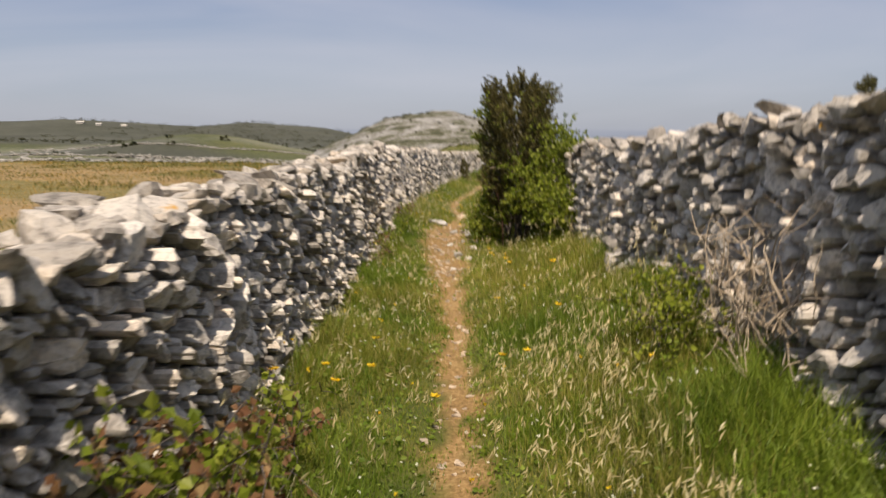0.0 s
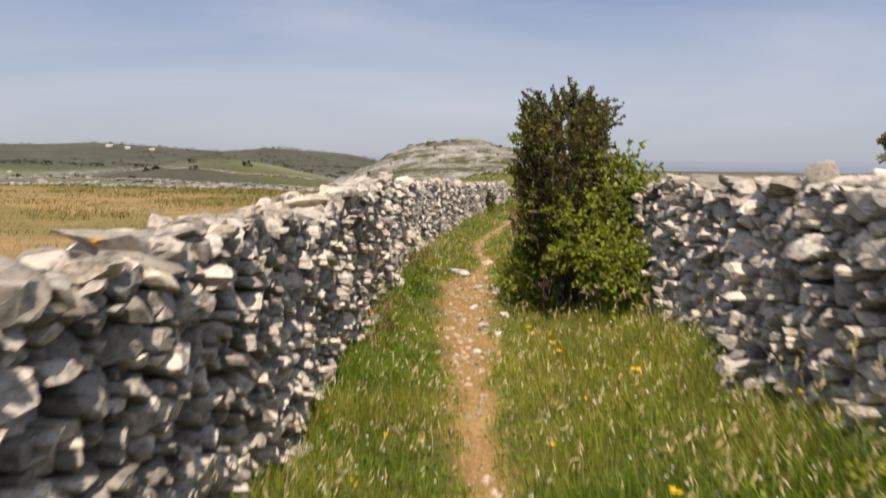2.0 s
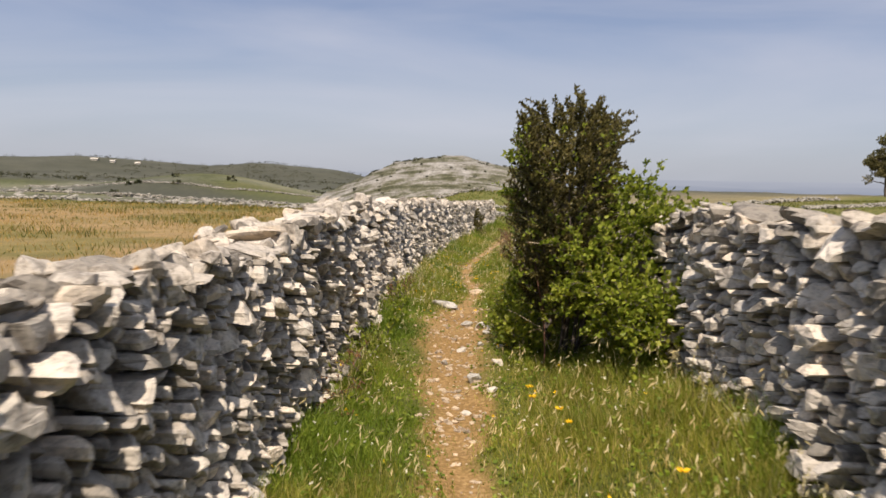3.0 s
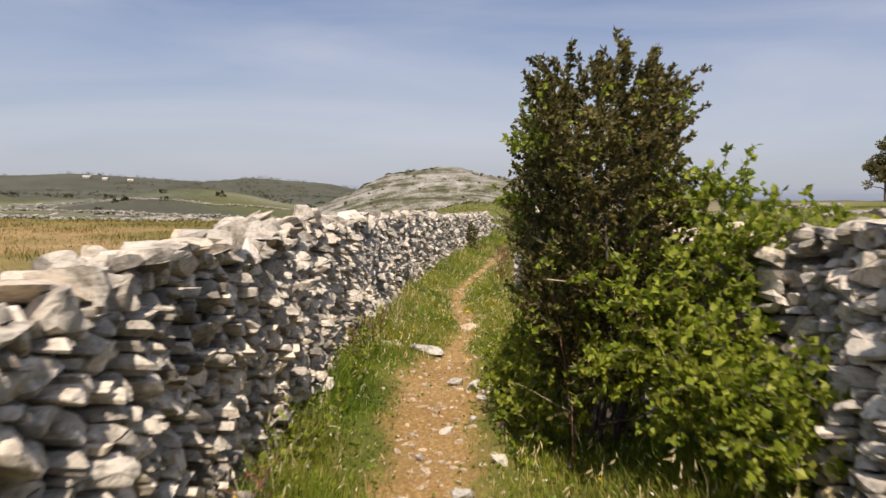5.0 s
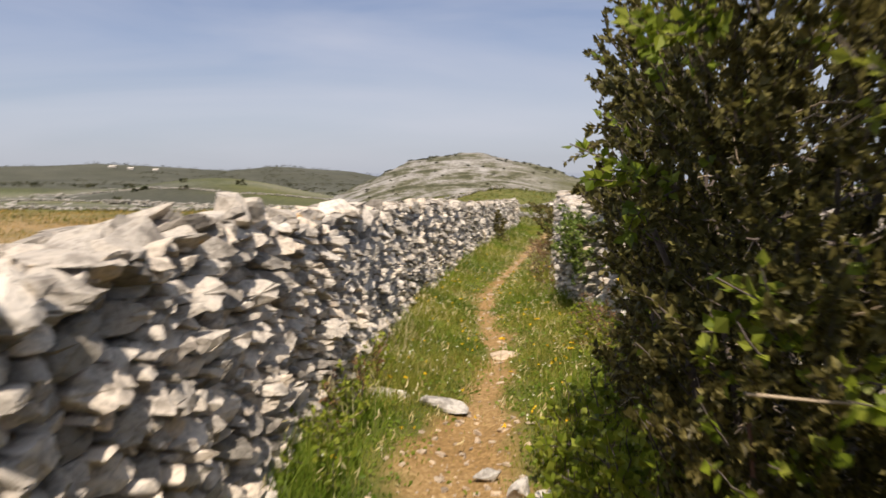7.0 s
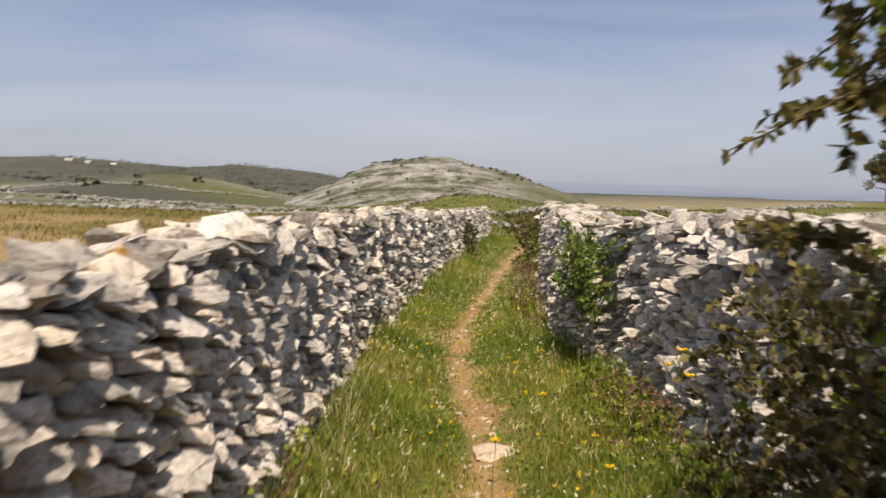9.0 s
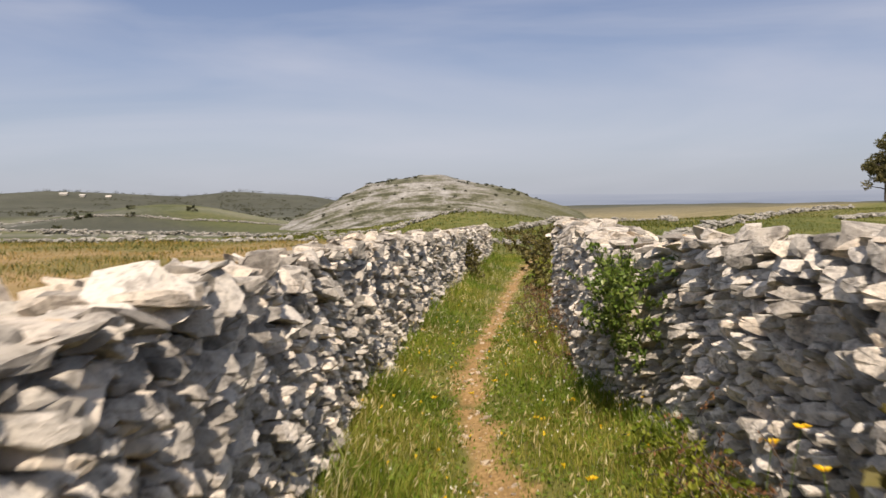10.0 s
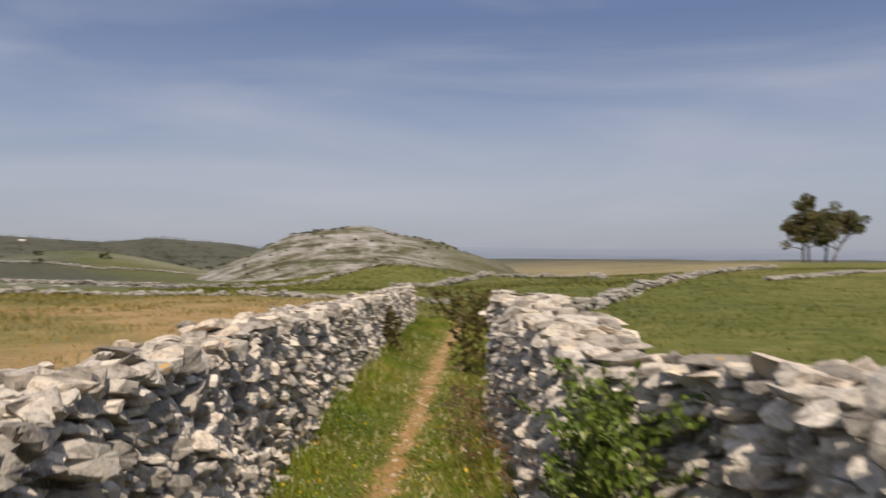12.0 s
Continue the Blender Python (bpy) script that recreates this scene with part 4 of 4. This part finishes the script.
def leaf_mat(name, label, category, boxes, leaf, material, seed, wide=0.8, stems=True, per=14, length=0.2):
    """A climbing or low leafy plant: sprigs scattered through boxes (x0, x1, y0, y1, z0, z1, count)."""
    r = np.random.default_rng(seed)
    x0, x1, y0, y1 = boxes[0][:4]
    mx, my = 0.5 * (x0 + x1), 0.5 * (y0 + y1)
    thing = holder(name, mx, my, float(ground_z(mx, my)), label, category)
    parts, lines = [], []
    for x0, x1, y0, y1, z0, z1, n in boxes:
        p = np.stack([r.uniform(x0, x1, n), r.uniform(y0, y1, n), r.uniform(z0, z1, n)], 1)
        p[:, 2] += ground_z(p[:, 0], p[:, 1])
        lv, li = sprigs(r, n, p, r.normal(0, 0.6, (n, 3)) + (-0.2, -0.4, 0.5), length, per, leaf, wide)
        parts.append(lv)
        lines += li
    tagged(settle(part("leaves", mesh_of("leaves", *joined(parts), material)), thing), kind="stuff")
    if stems:
        tagged(settle(part("stem_tangle", mesh_of("stem_tangle", *tubes(lines, 3), BARK, False)), thing), kind="stuff")
    return thing


leaf_mat("bramble", "bright green bramble climbing the bush and wall", "bramble",
         [(1.0, 1.38, 9.0, 9.5, 0.26, 0.65, 140), (1.12, 1.45, 8.6, 9.2, 0.15, 0.5, 110), (0.82, 1.0, 9.4, 9.7, 0.42, 0.62, 24), (0.58, 0.8, 9.6, 9.95, 0.45, 0.85, 10), (0.5, 0.7, 10.2, 11.0, 0.3, 0.6, 26), (0.8, 1.35, 9.25, 9.6, 0.6, 1.0, 80),
          (1.25, 1.5, 9.25, 9.7, 0.75, 1.12, 60), (1.45, 1.85, 9.3, 9.7, 1.0, 1.12, 22), (1.25, 1.7, 9.45, 9.85, 1.08, 1.32, 34), (1.15, 1.5, 9.7, 10.1, 1.2, 1.45, 30)], 0.040, LEAF_VINE, 71, per=19)
leaf_mat("bramble", "yellow-green bramble shoots trailing over the wall", "bramble",
         [(1.22, 1.42, 12.0, 13.4, 0.55, 1.12, 46), (1.35, 1.75, 12.0, 13.0, 1.02, 1.14, 22)], 0.042, LEAF_VINE, 82, per=11, length=0.26)
leaf_mat("ivy", "dark scrambling ivy and twigs hugging the wall", "ivy",
         [(0.95, 1.38, 11.9, 13.0, 0.0, 1.2, 260), (1.05, 1.38, 13.0, 13.8, 0.0, 1.0, 110), (0.85, 1.2, 11.8, 12.8, 0.0, 0.5, 110)], 0.04, LEAF_DARK, 72)
leaf_mat("weed_patch", "leafy green weeds at the foot of the bush", "weeds",
         [(0.52, 0.66, 10.6, 11.8, 0.2, 0.55, 40), (0.62, 0.74, 9.7, 10.0, 0.95, 1.15, 10), (0.42, 0.75, 10.9, 12.3, 0.0, 0.24, 190), (0.5, 0.75, 10.1, 11.0, 0.0, 0.25, 80), (0.95, 1.15, 12.2, 13.4, 0.0, 0.25, 60)], 0.042, LEAF_VINE, 73, per=12, length=0.16)
leaf_mat("weed_patch", "leafy green weeds growing against the stone wall", "weeds",
         [(1.05, 1.42, 4.0, 4.9, 0.05, 0.36, 80)], 0.035, LEAF_VINE, 74, per=14, length=0.22)
leaf_mat("weed_patch", "leafy green weeds along the foot of the wall", "weeds",
         [(-0.72, -0.48, 11.6, 14.6, 0.0, 0.22, 120), (-0.8, -0.55, 8.8, 11.0, 0.0, 0.16, 70), (1.0, 1.3, 14.6, 16.4, 0.0, 0.2, 90)], 0.036, LEAF_VINE, 83, per=10, length=0.16)
leaf_mat("bramble", "low bramble with green and reddish leaves by the wall", "bramble",
         [(-0.98, -0.55, 1.4, 2.5, 0.1, 0.6, 190), (-0.95, -0.6, 2.8, 4.0, 0.0, 0.28, 60)], 0.046, LEAF_VINE, 75, per=7, length=0.2)
leaf_mat("bramble", "dry reddish bramble by the wall foot", "bramble",
         [(-0.98, -0.5, 1.4, 2.6, 0.05, 0.58, 220), (-0.95, -0.6, 2.8, 4.0, 0.0, 0.25, 30)], 0.04, LEAF_RUST, 76, per=7, length=0.2)
leaf_mat("shrub", "glossy green shrub growing out of the wall", "shrub",
         [(1.08, 1.32, 16.8, 17.6, 0.60, 1.05, 110), (1.12, 1.35, 16.9, 17.6, 0.4, 0.6, 12)], 0.044, LEAF_GLOSSY, 77, 0.55, per=22)
leaf_mat("dry_weeds", "rust-brown dry weeds along the wall foot", "weeds",
         [(0.98, 1.18, 18.2, 21.6, 0.0, 0.6, 130), (1.12, 1.3, 14.2, 15.8, 0.0, 0.45, 50), (-0.72, -0.5, 12.2, 14.2, 0.0, 0.3, 36), (-0.8, -0.6, 8.6, 9.6, 0.0, 0.3, 30)], 0.026, LEAF_RUST, 78, 0.4)
leaf_mat("shrub", "small dark shrub standing at the lane's far end", "shrub", [(1.6, 2.2, 25.0, 26.0, 0.0, 1.0, 110)], 0.06, LEAF_DARK, 79)
leaf_mat("shrub", "small dark shrub in a break of the wall", "shrub", [(0.62, 0.85, 27.6, 28.4, 0.0, 0.65, 60)], 0.06, LEAF_DARK, 80)
leaf_mat("shrub", "dark green bushes beyond the lane's end", "shrub", [(2.2, 4.2, 35.0, 37.0, 0.0, 0.7, 120)], 0.08, LEAF_DARK, 81, length=0.3)


def dead_branches():
    r = np.random.default_rng(91)
    x, y = 1.46, 3.62
    z = float(ground_z(x, y))
    thing = holder("dead_branches", x, y, z, "heap of dry pale branches leaning on the wall", "branches")
    for k in range(46):
        a = (x + r.uniform(-0.12, 0.12), y + r.uniform(-0.3, 0.55), z + r.uniform(0.0, 0.55))
        pts = bent(r, a, (r.normal(0.0, 0.22), r.normal(0, 0.7), 0.7), r.uniform(0.25, 0.5), 7, 0.2, 0.06)
        lines = [(pts, np.linspace(0.0066, 0.0026, 7) * r.uniform(0.6, 1.4))]
        for j in range(3):
            lines.append((bent(r, pts[r.integers(2, 6)], r.normal(0, 1, 3) * (0.5, 1, 1) + (0, 0, 0.2), r.uniform(0.15, 0.35), 5, 0.25), np.linspace(0.0035, 0.0012, 5)))
        settle(part("branch", mesh_of("branch", *tubes(lines, 4), DEADWOOD, False)), thing)


dead_branches()

# ---- stones on the path ----


def loose_stone(x, y, dims, rz, label, name="stone", sink=0.35, seed=0, mesh=None):
    ob = new(name, mesh or CHUNK_MESHES[seed % len(CHUNK_MESHES)])
    ob.matrix_basis = Matrix.LocRotScale((x, y, float(ground_z(x, y)) + dims[2] * (0.5 - sink)), Euler((0.03, 0.04, rz)), dims)
    return tagged(ob, label, "stone", "loose stones on the path")


for k, (x, y, dims, rz) in enumerate(((-0.49, 13.45, (0.36, 0.22, 0.09), 0.05), (-0.07, 13.18, (0.31, 0.16, 0.07), -0.2),
                                      (0.33, 15.0, (0.27, 0.24, 0.05), 0.4))):
    loose_stone(x, y, dims, rz, "flat pale limestone slab set in the earth path", "slab", 0.12 if y < 14 else 0.36, 3 + k, mesh_of("slab", *SLABS[7], PEBBLE) if y > 14 else None)
for k, (x, y, s) in enumerate(((0.16, 12.1, 0.10), (0.30, 11.83, 0.11), (0.40, 11.7, 0.08), (0.34, 11.5, 0.07), (0.10, 10.9, 0.07), (0.39, 10.18, 0.08), (0.18, 9.7, 0.10), (0.27, 11.1, 0.05),
                               (0.44, 10.9, 0.06), (0.30, 9.3, 0.06), (-0.05, 10.4, 0.06), (0.12, 8.9, 0.05))):
    loose_stone(x, y, (s * 1.3, s, s * 0.8), k * 1.7, "small white limestone chunk on the path", "stone", 0.25, 9 + k)
r = np.random.default_rng(101)
gy_ = np.concatenate([r.uniform(-0.5, 34, 900), r.uniform(8.3, 13.2, 380)])
half = np.interp(gy_, [-5, 7, 8.8, 10.5, 12.6, 13.4, 40], [0.13, 0.13, 0.2, 0.32, 0.34, 0.15, 0.13])
gx_ = path_x(gy_) + r.normal(0, 0.6, len(gy_)) * half
rocks("gravel", "small pale stones trodden into the earth path", gx_, gy_, ground_z(gx_, gy_) + 0.003, 0.010 + 0.045 * r.random(len(gy_)) ** 3, 0.5, 102, material=PEBBLE)

# ---- grass ----


def right_x(y):
    return np.where(y < 9.6, np.interp(y, [-6, 3.3, 3.6, 5, 7, 9.6], [1.62, 1.50, 1.62, 1.52, 1.45, 1.36]),
                    np.where(y < 22, np.interp(y, [9.6, 12, 14.5, 17.2, 17.8, 22], [1.42, 1.43, 1.40, 1.38, 1.18, 1.44]), path_x(y) + 1.5))


def lane_points(r, n, y0, y1):
    y = r.uniform(y0, y1, n)
    lo, hi = left_x(y) - 0.02, right_x(y) + 0.07
    x = lo + (hi - lo) * r.random(n)
    half = np.interp(y, [-5, 7, 8.8, 10.5, 12.6, 13.4, 40], [0.08, 0.08, 0.17, 0.30, 0.32, 0.09, 0.085])
    off = np.abs(x - path_x(y) + 0.05 * ripple(x, y, 5.0))
    keep = (off > half * r.uniform(0.5, 1.4, n)) | (r.random(n) < 0.05)
    x, y, off, half = x[keep], y[keep], off[keep], half[keep]
    edge = np.minimum(x - left_x(y), right_x(y) - x)
    tall = 0.045 + 0.10 * smooth(0, 0.45, off - half) + 0.14 * (1 - smooth(0.0, 0.4, edge)) + 0.05 * smooth(0.3, 0.8, x) * (y < 10)
    return x, y, tall * (0.66 + 0.34 * ripple(x, y, 3.3))


def lane_grass():
    r = np.random.default_rng(111)
    thing = holder("grass", 0, 10, 0, "green grass with dry straw along the lane", "grass", kind="stuff")
    a = [lane_points(r, n, y0, y1) for n, y0, y1 in ((95000, 1.2, 9), (70000, 9, 18), (42000, 18, 35), (6000, -2, 1.2))]
    x, y, h = (np.concatenate(c) for c in zip(*a))
    h = np.maximum(h, 0.03)
    w = np.interp(y, [0, 10, 20, 35], [0.0022, 0.0024, 0.0042, 0.0075])
    pick = ripple(x, y, 1.7) + 0.6 * ripple(x, y, 4.3) + r.normal(0, 0.35, len(x)) - 0.7 * (1 - smooth(0.0, 0.35, right_x(y) - x)) - 1.2 * smooth(0.8, 1.05, x) * (y < 4.2) - 1.3 * smooth(7.2, 8.6, y) * (1 - smooth(12.6, 13.2, y)) * (x < -0.2)
    lush = pick < -0.6
    tagged(settle(part("blades", mesh_of("blades", *blades(r, x[~lush], y[~lush], h[~lush], w[~lush], 0.7), GRASS)), thing), kind="stuff")
    tagged(settle(part("lush_blades", mesh_of("lush_blades", *blades(r, x[lush], y[lush], h[lush] * 1.1, w[lush] * 1.3, 0.7), GRASS_LUSH), label="lush dark green blades"), thing), kind="stuff")
    # dry stalks with pale nodding heads
    x, y, h = (np.concatenate(c) for c in zip(lane_points(r, 4200, 1.0, 8.5), lane_points(r, 6500, 8.5, 30)))
    ok = r.random(len(x)) < 0.2 + 0.8 * smooth(0.25, 0.7, x) * (y < 5.5)
    ok &= (x < 0.95 + 0.08 * ripple(x, y, 4.0)) | (y > 4.2)
    x, y, h = x[ok], y[ok], h[ok] * 1.5 + 0.06
    v, f = blades(r, x, y, h, 0.0011, 0.5)
    tips = v.reshape(-1, 5, 3)[:, 4]
    n = len(tips)
    p = np.repeat(tips, 3, 0) - np.tile([[0, 0, 0.0], [0, 0, 0.02], [0, 0, 0.035]], (n, 1))
    hv, hf = leaves(r, p, r.normal(0, 0.25, (3 * n, 3)) + (-0.2, -0.1, -0.5), 0.045, 0.2)
    tagged(settle(part("straw", mesh_of("straw", *joined([(v, f), (hv, hf)]), STRAW), label="pale dry stalks with nodding heads"), thing), kind="stuff")
    # small herbs between the blades
    x, y, h = lane_points(r, 26000, 1.0, 24)
    p = np.stack([x, y, ground_z(x, y) + h * r.uniform(0.1, 0.8, len(x))], 1)
    tagged(settle(part("herbs", mesh_of("herbs", *leaves(r, p, r.normal(0, 1, p.shape) * (1, 1, 0.35), 0.028, 0.75), GRASS_LUSH), label="small broad leaves"), thing), kind="stuff")
    x, y, h = lane_points(r, 1100, 1.0, 22)
    p = np.stack([x, y, ground_z(x, y) + h * 1.05], 1)
    tagged(settle(part("white_flowers", mesh_of("white_flowers", *leaves(r, np.repeat(p, 4, 0), r.normal(0, 1, (4 * len(p), 3)), 0.011, 0.9), PETAL_WHITE), label="tiny white flowers"), thing), kind="stuff")
    x, y, h = (np.concatenate(c) for c in zip(lane_points(r, 170, 12.5, 23), lane_points(r, 60, 2, 12)))
    p = np.stack([x, y, ground_z(x, y) + h * 1.1], 1)
    tagged(settle(part("yellow_flowers", mesh_of("yellow_flowers", *leaves(r, np.repeat(p, 5, 0), r.normal(0, 1, (5 * len(p), 3)) + (0, 0, 0.4), 0.016, 0.9), PETAL), label="tiny yellow flowers"), thing), kind="stuff")


def field_grass(name, label, n, xr, yr, material, tall, wide, seed, inside):
    r = np.random.default_rng(seed)
    x = xr[0] + (xr[1] - xr[0]) * r.random(n) ** (1.6 if xr[1] > xr[0] else 1.0)
    y = r.uniform(*yr, n)
    k = inside(x, y)
    x, y = x[k], y[k]
    clump = 0.7 + 0.5 * ripple(x, y, 1.1) + 0.25 * ripple(x, y, 0.31)
    d = np.hypot(x, y - 8)
    v, f = blades(r, x, y, tall * np.clip(clump, 0.25, 1.6), wide * np.interp(d, [2, 10, 60], [0.6, 1, 2.6]), 1.3)
    return tagged(new(name, mesh_of(name, v, f, material)), label, "grass", kind="stuff")


lane_grass()
field_grass("dry_grass", "golden dry grass in the field behind the wall", 70000, (-0.6, -40), (-2, 52), GOLD, 0.13, 0.006, 121, lambda x, y: (x < left_x(y) - 0.75) & (y < 50))
field_grass("field_tufts", "green tufts among the golden dry grass", 30000, (-1, -40), (10, 52), MEADOW, 0.2, 0.008, 122, lambda x, y: (x < left_x(y) - 0.9) & (ripple(x, y, 0.7) + 0.5 * ripple(x, y, 0.23) > 0.5 - 0.012 * y))
field_grass("meadow_grass", "green meadow grass beyond the wall", 95000, (1.9, 60), (-2, 88), MEADOW, 0.12, 0.008, 123, lambda x, y: (x > right_x(np.minimum(y, 21.9)) + 0.8) & (x > 0.52 * (y - 25) + 1.5))
field_grass("meadow_tufts", "taller yellowish tufts in the green meadow", 16000, (2.2, 50), (-2, 80), MEADOW, 0.16, 0.006, 126, lambda x, y: (x > right_x(np.minimum(y, 21.9)) + 0.9) & (x > 0.52 * (y - 25) + 2) & (ripple(1.3 * x + 0.7 * y, y, 0.31) + 0.7 * ripple(y, x + 0.4 * y, 0.17) + 0.4 * np.sin(37.0 * x) * np.sin(29.0 * y) > 0.3))
field_grass("rough_grass", "rough mixed grass beyond the lane's end", 30000, (-12, 30), (34, 90), MEADOW, 0.2, 0.012, 124, lambda x, y: (x < 0.52 * (y - 25) + 1.5) & ((x > 0.5) | (y > 58 + 6 * ripple(x, y, 0.4))))

r = np.random.default_rng(125)
y = np.concatenate([r.uniform(12, 16.5, 170), r.uniform(8.4, 10.2, 60)])
x = left_x(y) + r.uniform(0.03, 0.2, len(y))
tagged(new("dry_stalks", mesh_of("dry_stalks", *blades(r, x, y, 0.34, 0.0018, 0.7), STRAW)), "pale dry grass stalks along the wall foot", "grass", kind="stuff")

# ---- yellow flowers ----


def flower(x, y, tall, seed):
    r = np.random.default_rng(seed)
    z = float(ground_z(x, y))
    thing = holder("yellow_flower", x, y, z, "yellow daisy-like flower on a thin green stem", "flower", "yellow flowers in the grass")
    pts = bent(r, (0, 0, 0), (r.normal(0, 0.15), r.normal(0, 0.15), 1), tall, 5, 0.08)
    part("stem", mesh_of("stem", *tubes([(pts, [0.0018] * 5)], 4), GRASS_LUSH, False), thing)
    a = np.arange(12) * math.pi / 6
    d = np.stack([np.cos(a), np.sin(a), 0 * a + 0.35], 1)
    part("petals", mesh_of("petals", *leaves(r, np.repeat(pts[-1:], 12, 0), d, 0.028, 0.5), PETAL), thing)
    return thing


r = np.random.default_rng(131)
spots = [(0.42, 4.5), (0.55, 4.6), (-0.55, 4.2), (-0.62, 4.45), (-0.4, 4.5), (-0.75, 4.1), (-0.35, 4.9), (0.0, 3.9), (0.62, 10.9), (0.58, 11.0), (0.66, 10.8), (0.70, 11.05), (0.55, 8.6), (0.62, 8.3),
         (0.48, 8.5), (0.68, 8.1), (1.22, 14.6), (1.18, 14.75), (1.2, 14.3), (0.42, 18.0), (0.3, 17.6), (-0.1, 17.4), (0.5, 16.5), (0.6, 15.2), (0.3, 14.4), (0.75, 14.1), (0.9, 6.7), (0.35, 6.0), (0.8, 5.2)]
for k, (x, y) in enumerate(spots):
    flower(x, y, r.uniform(0.16, 0.3) + (0.35 if x > 1.1 else 0), 140 + k)

# ---- far farm buildings ----


def farm_building(x, y, length, deep, tall, rz):
    z = float(ground_z(x, y)) - 0.3
    thing = holder("farm_building", x, y, z, "far whitewashed farm building with a low pale roof", "building", "far farm buildings")
    thing.rotation_euler = (0, 0, rz)
    a, b = length / 2, deep / 2
    v = [(-a, -b, 0), (a, -b, 0), (a, b, 0), (-a, b, 0), (-a, -b, tall), (a, -b, tall), (a, b, tall), (-a, b, tall)]
    part("wall", mesh_of("wall", v, [(0, 1, 5, 4), (1, 2, 6, 5), (2, 3, 7, 6), (3, 0, 4, 7)], STONE_PALE), thing)
    c = 0.4
    v = [(-a - c, -b - c, tall), (a + c, -b - c, tall), (a + c, b + c, tall), (-a - c, b + c, tall), (-a - c, 0, tall + deep * 0.22), (a + c, 0, tall + deep * 0.22)]
    part("roof", mesh_of("roof", v, [(0, 1, 5, 4), (2, 3, 4, 5), (0, 3, 2, 1)], STONE_PALE), thing)
    return thing


farm_building(400, 1075, 16, 7, 2.8, 0.15)
farm_building(432, 1090, 10, 6, 2.6, -0.1)
for hx, hy, long_ in ((-262, 600, 6), (-247, 596, 4), (-232, 604, 4)):
    farm_building(hx, hy, long_ * 0.8, 4, 1.1, 0.2)
farm_building(262, 1060, 9, 6, 2.6, 0.3)
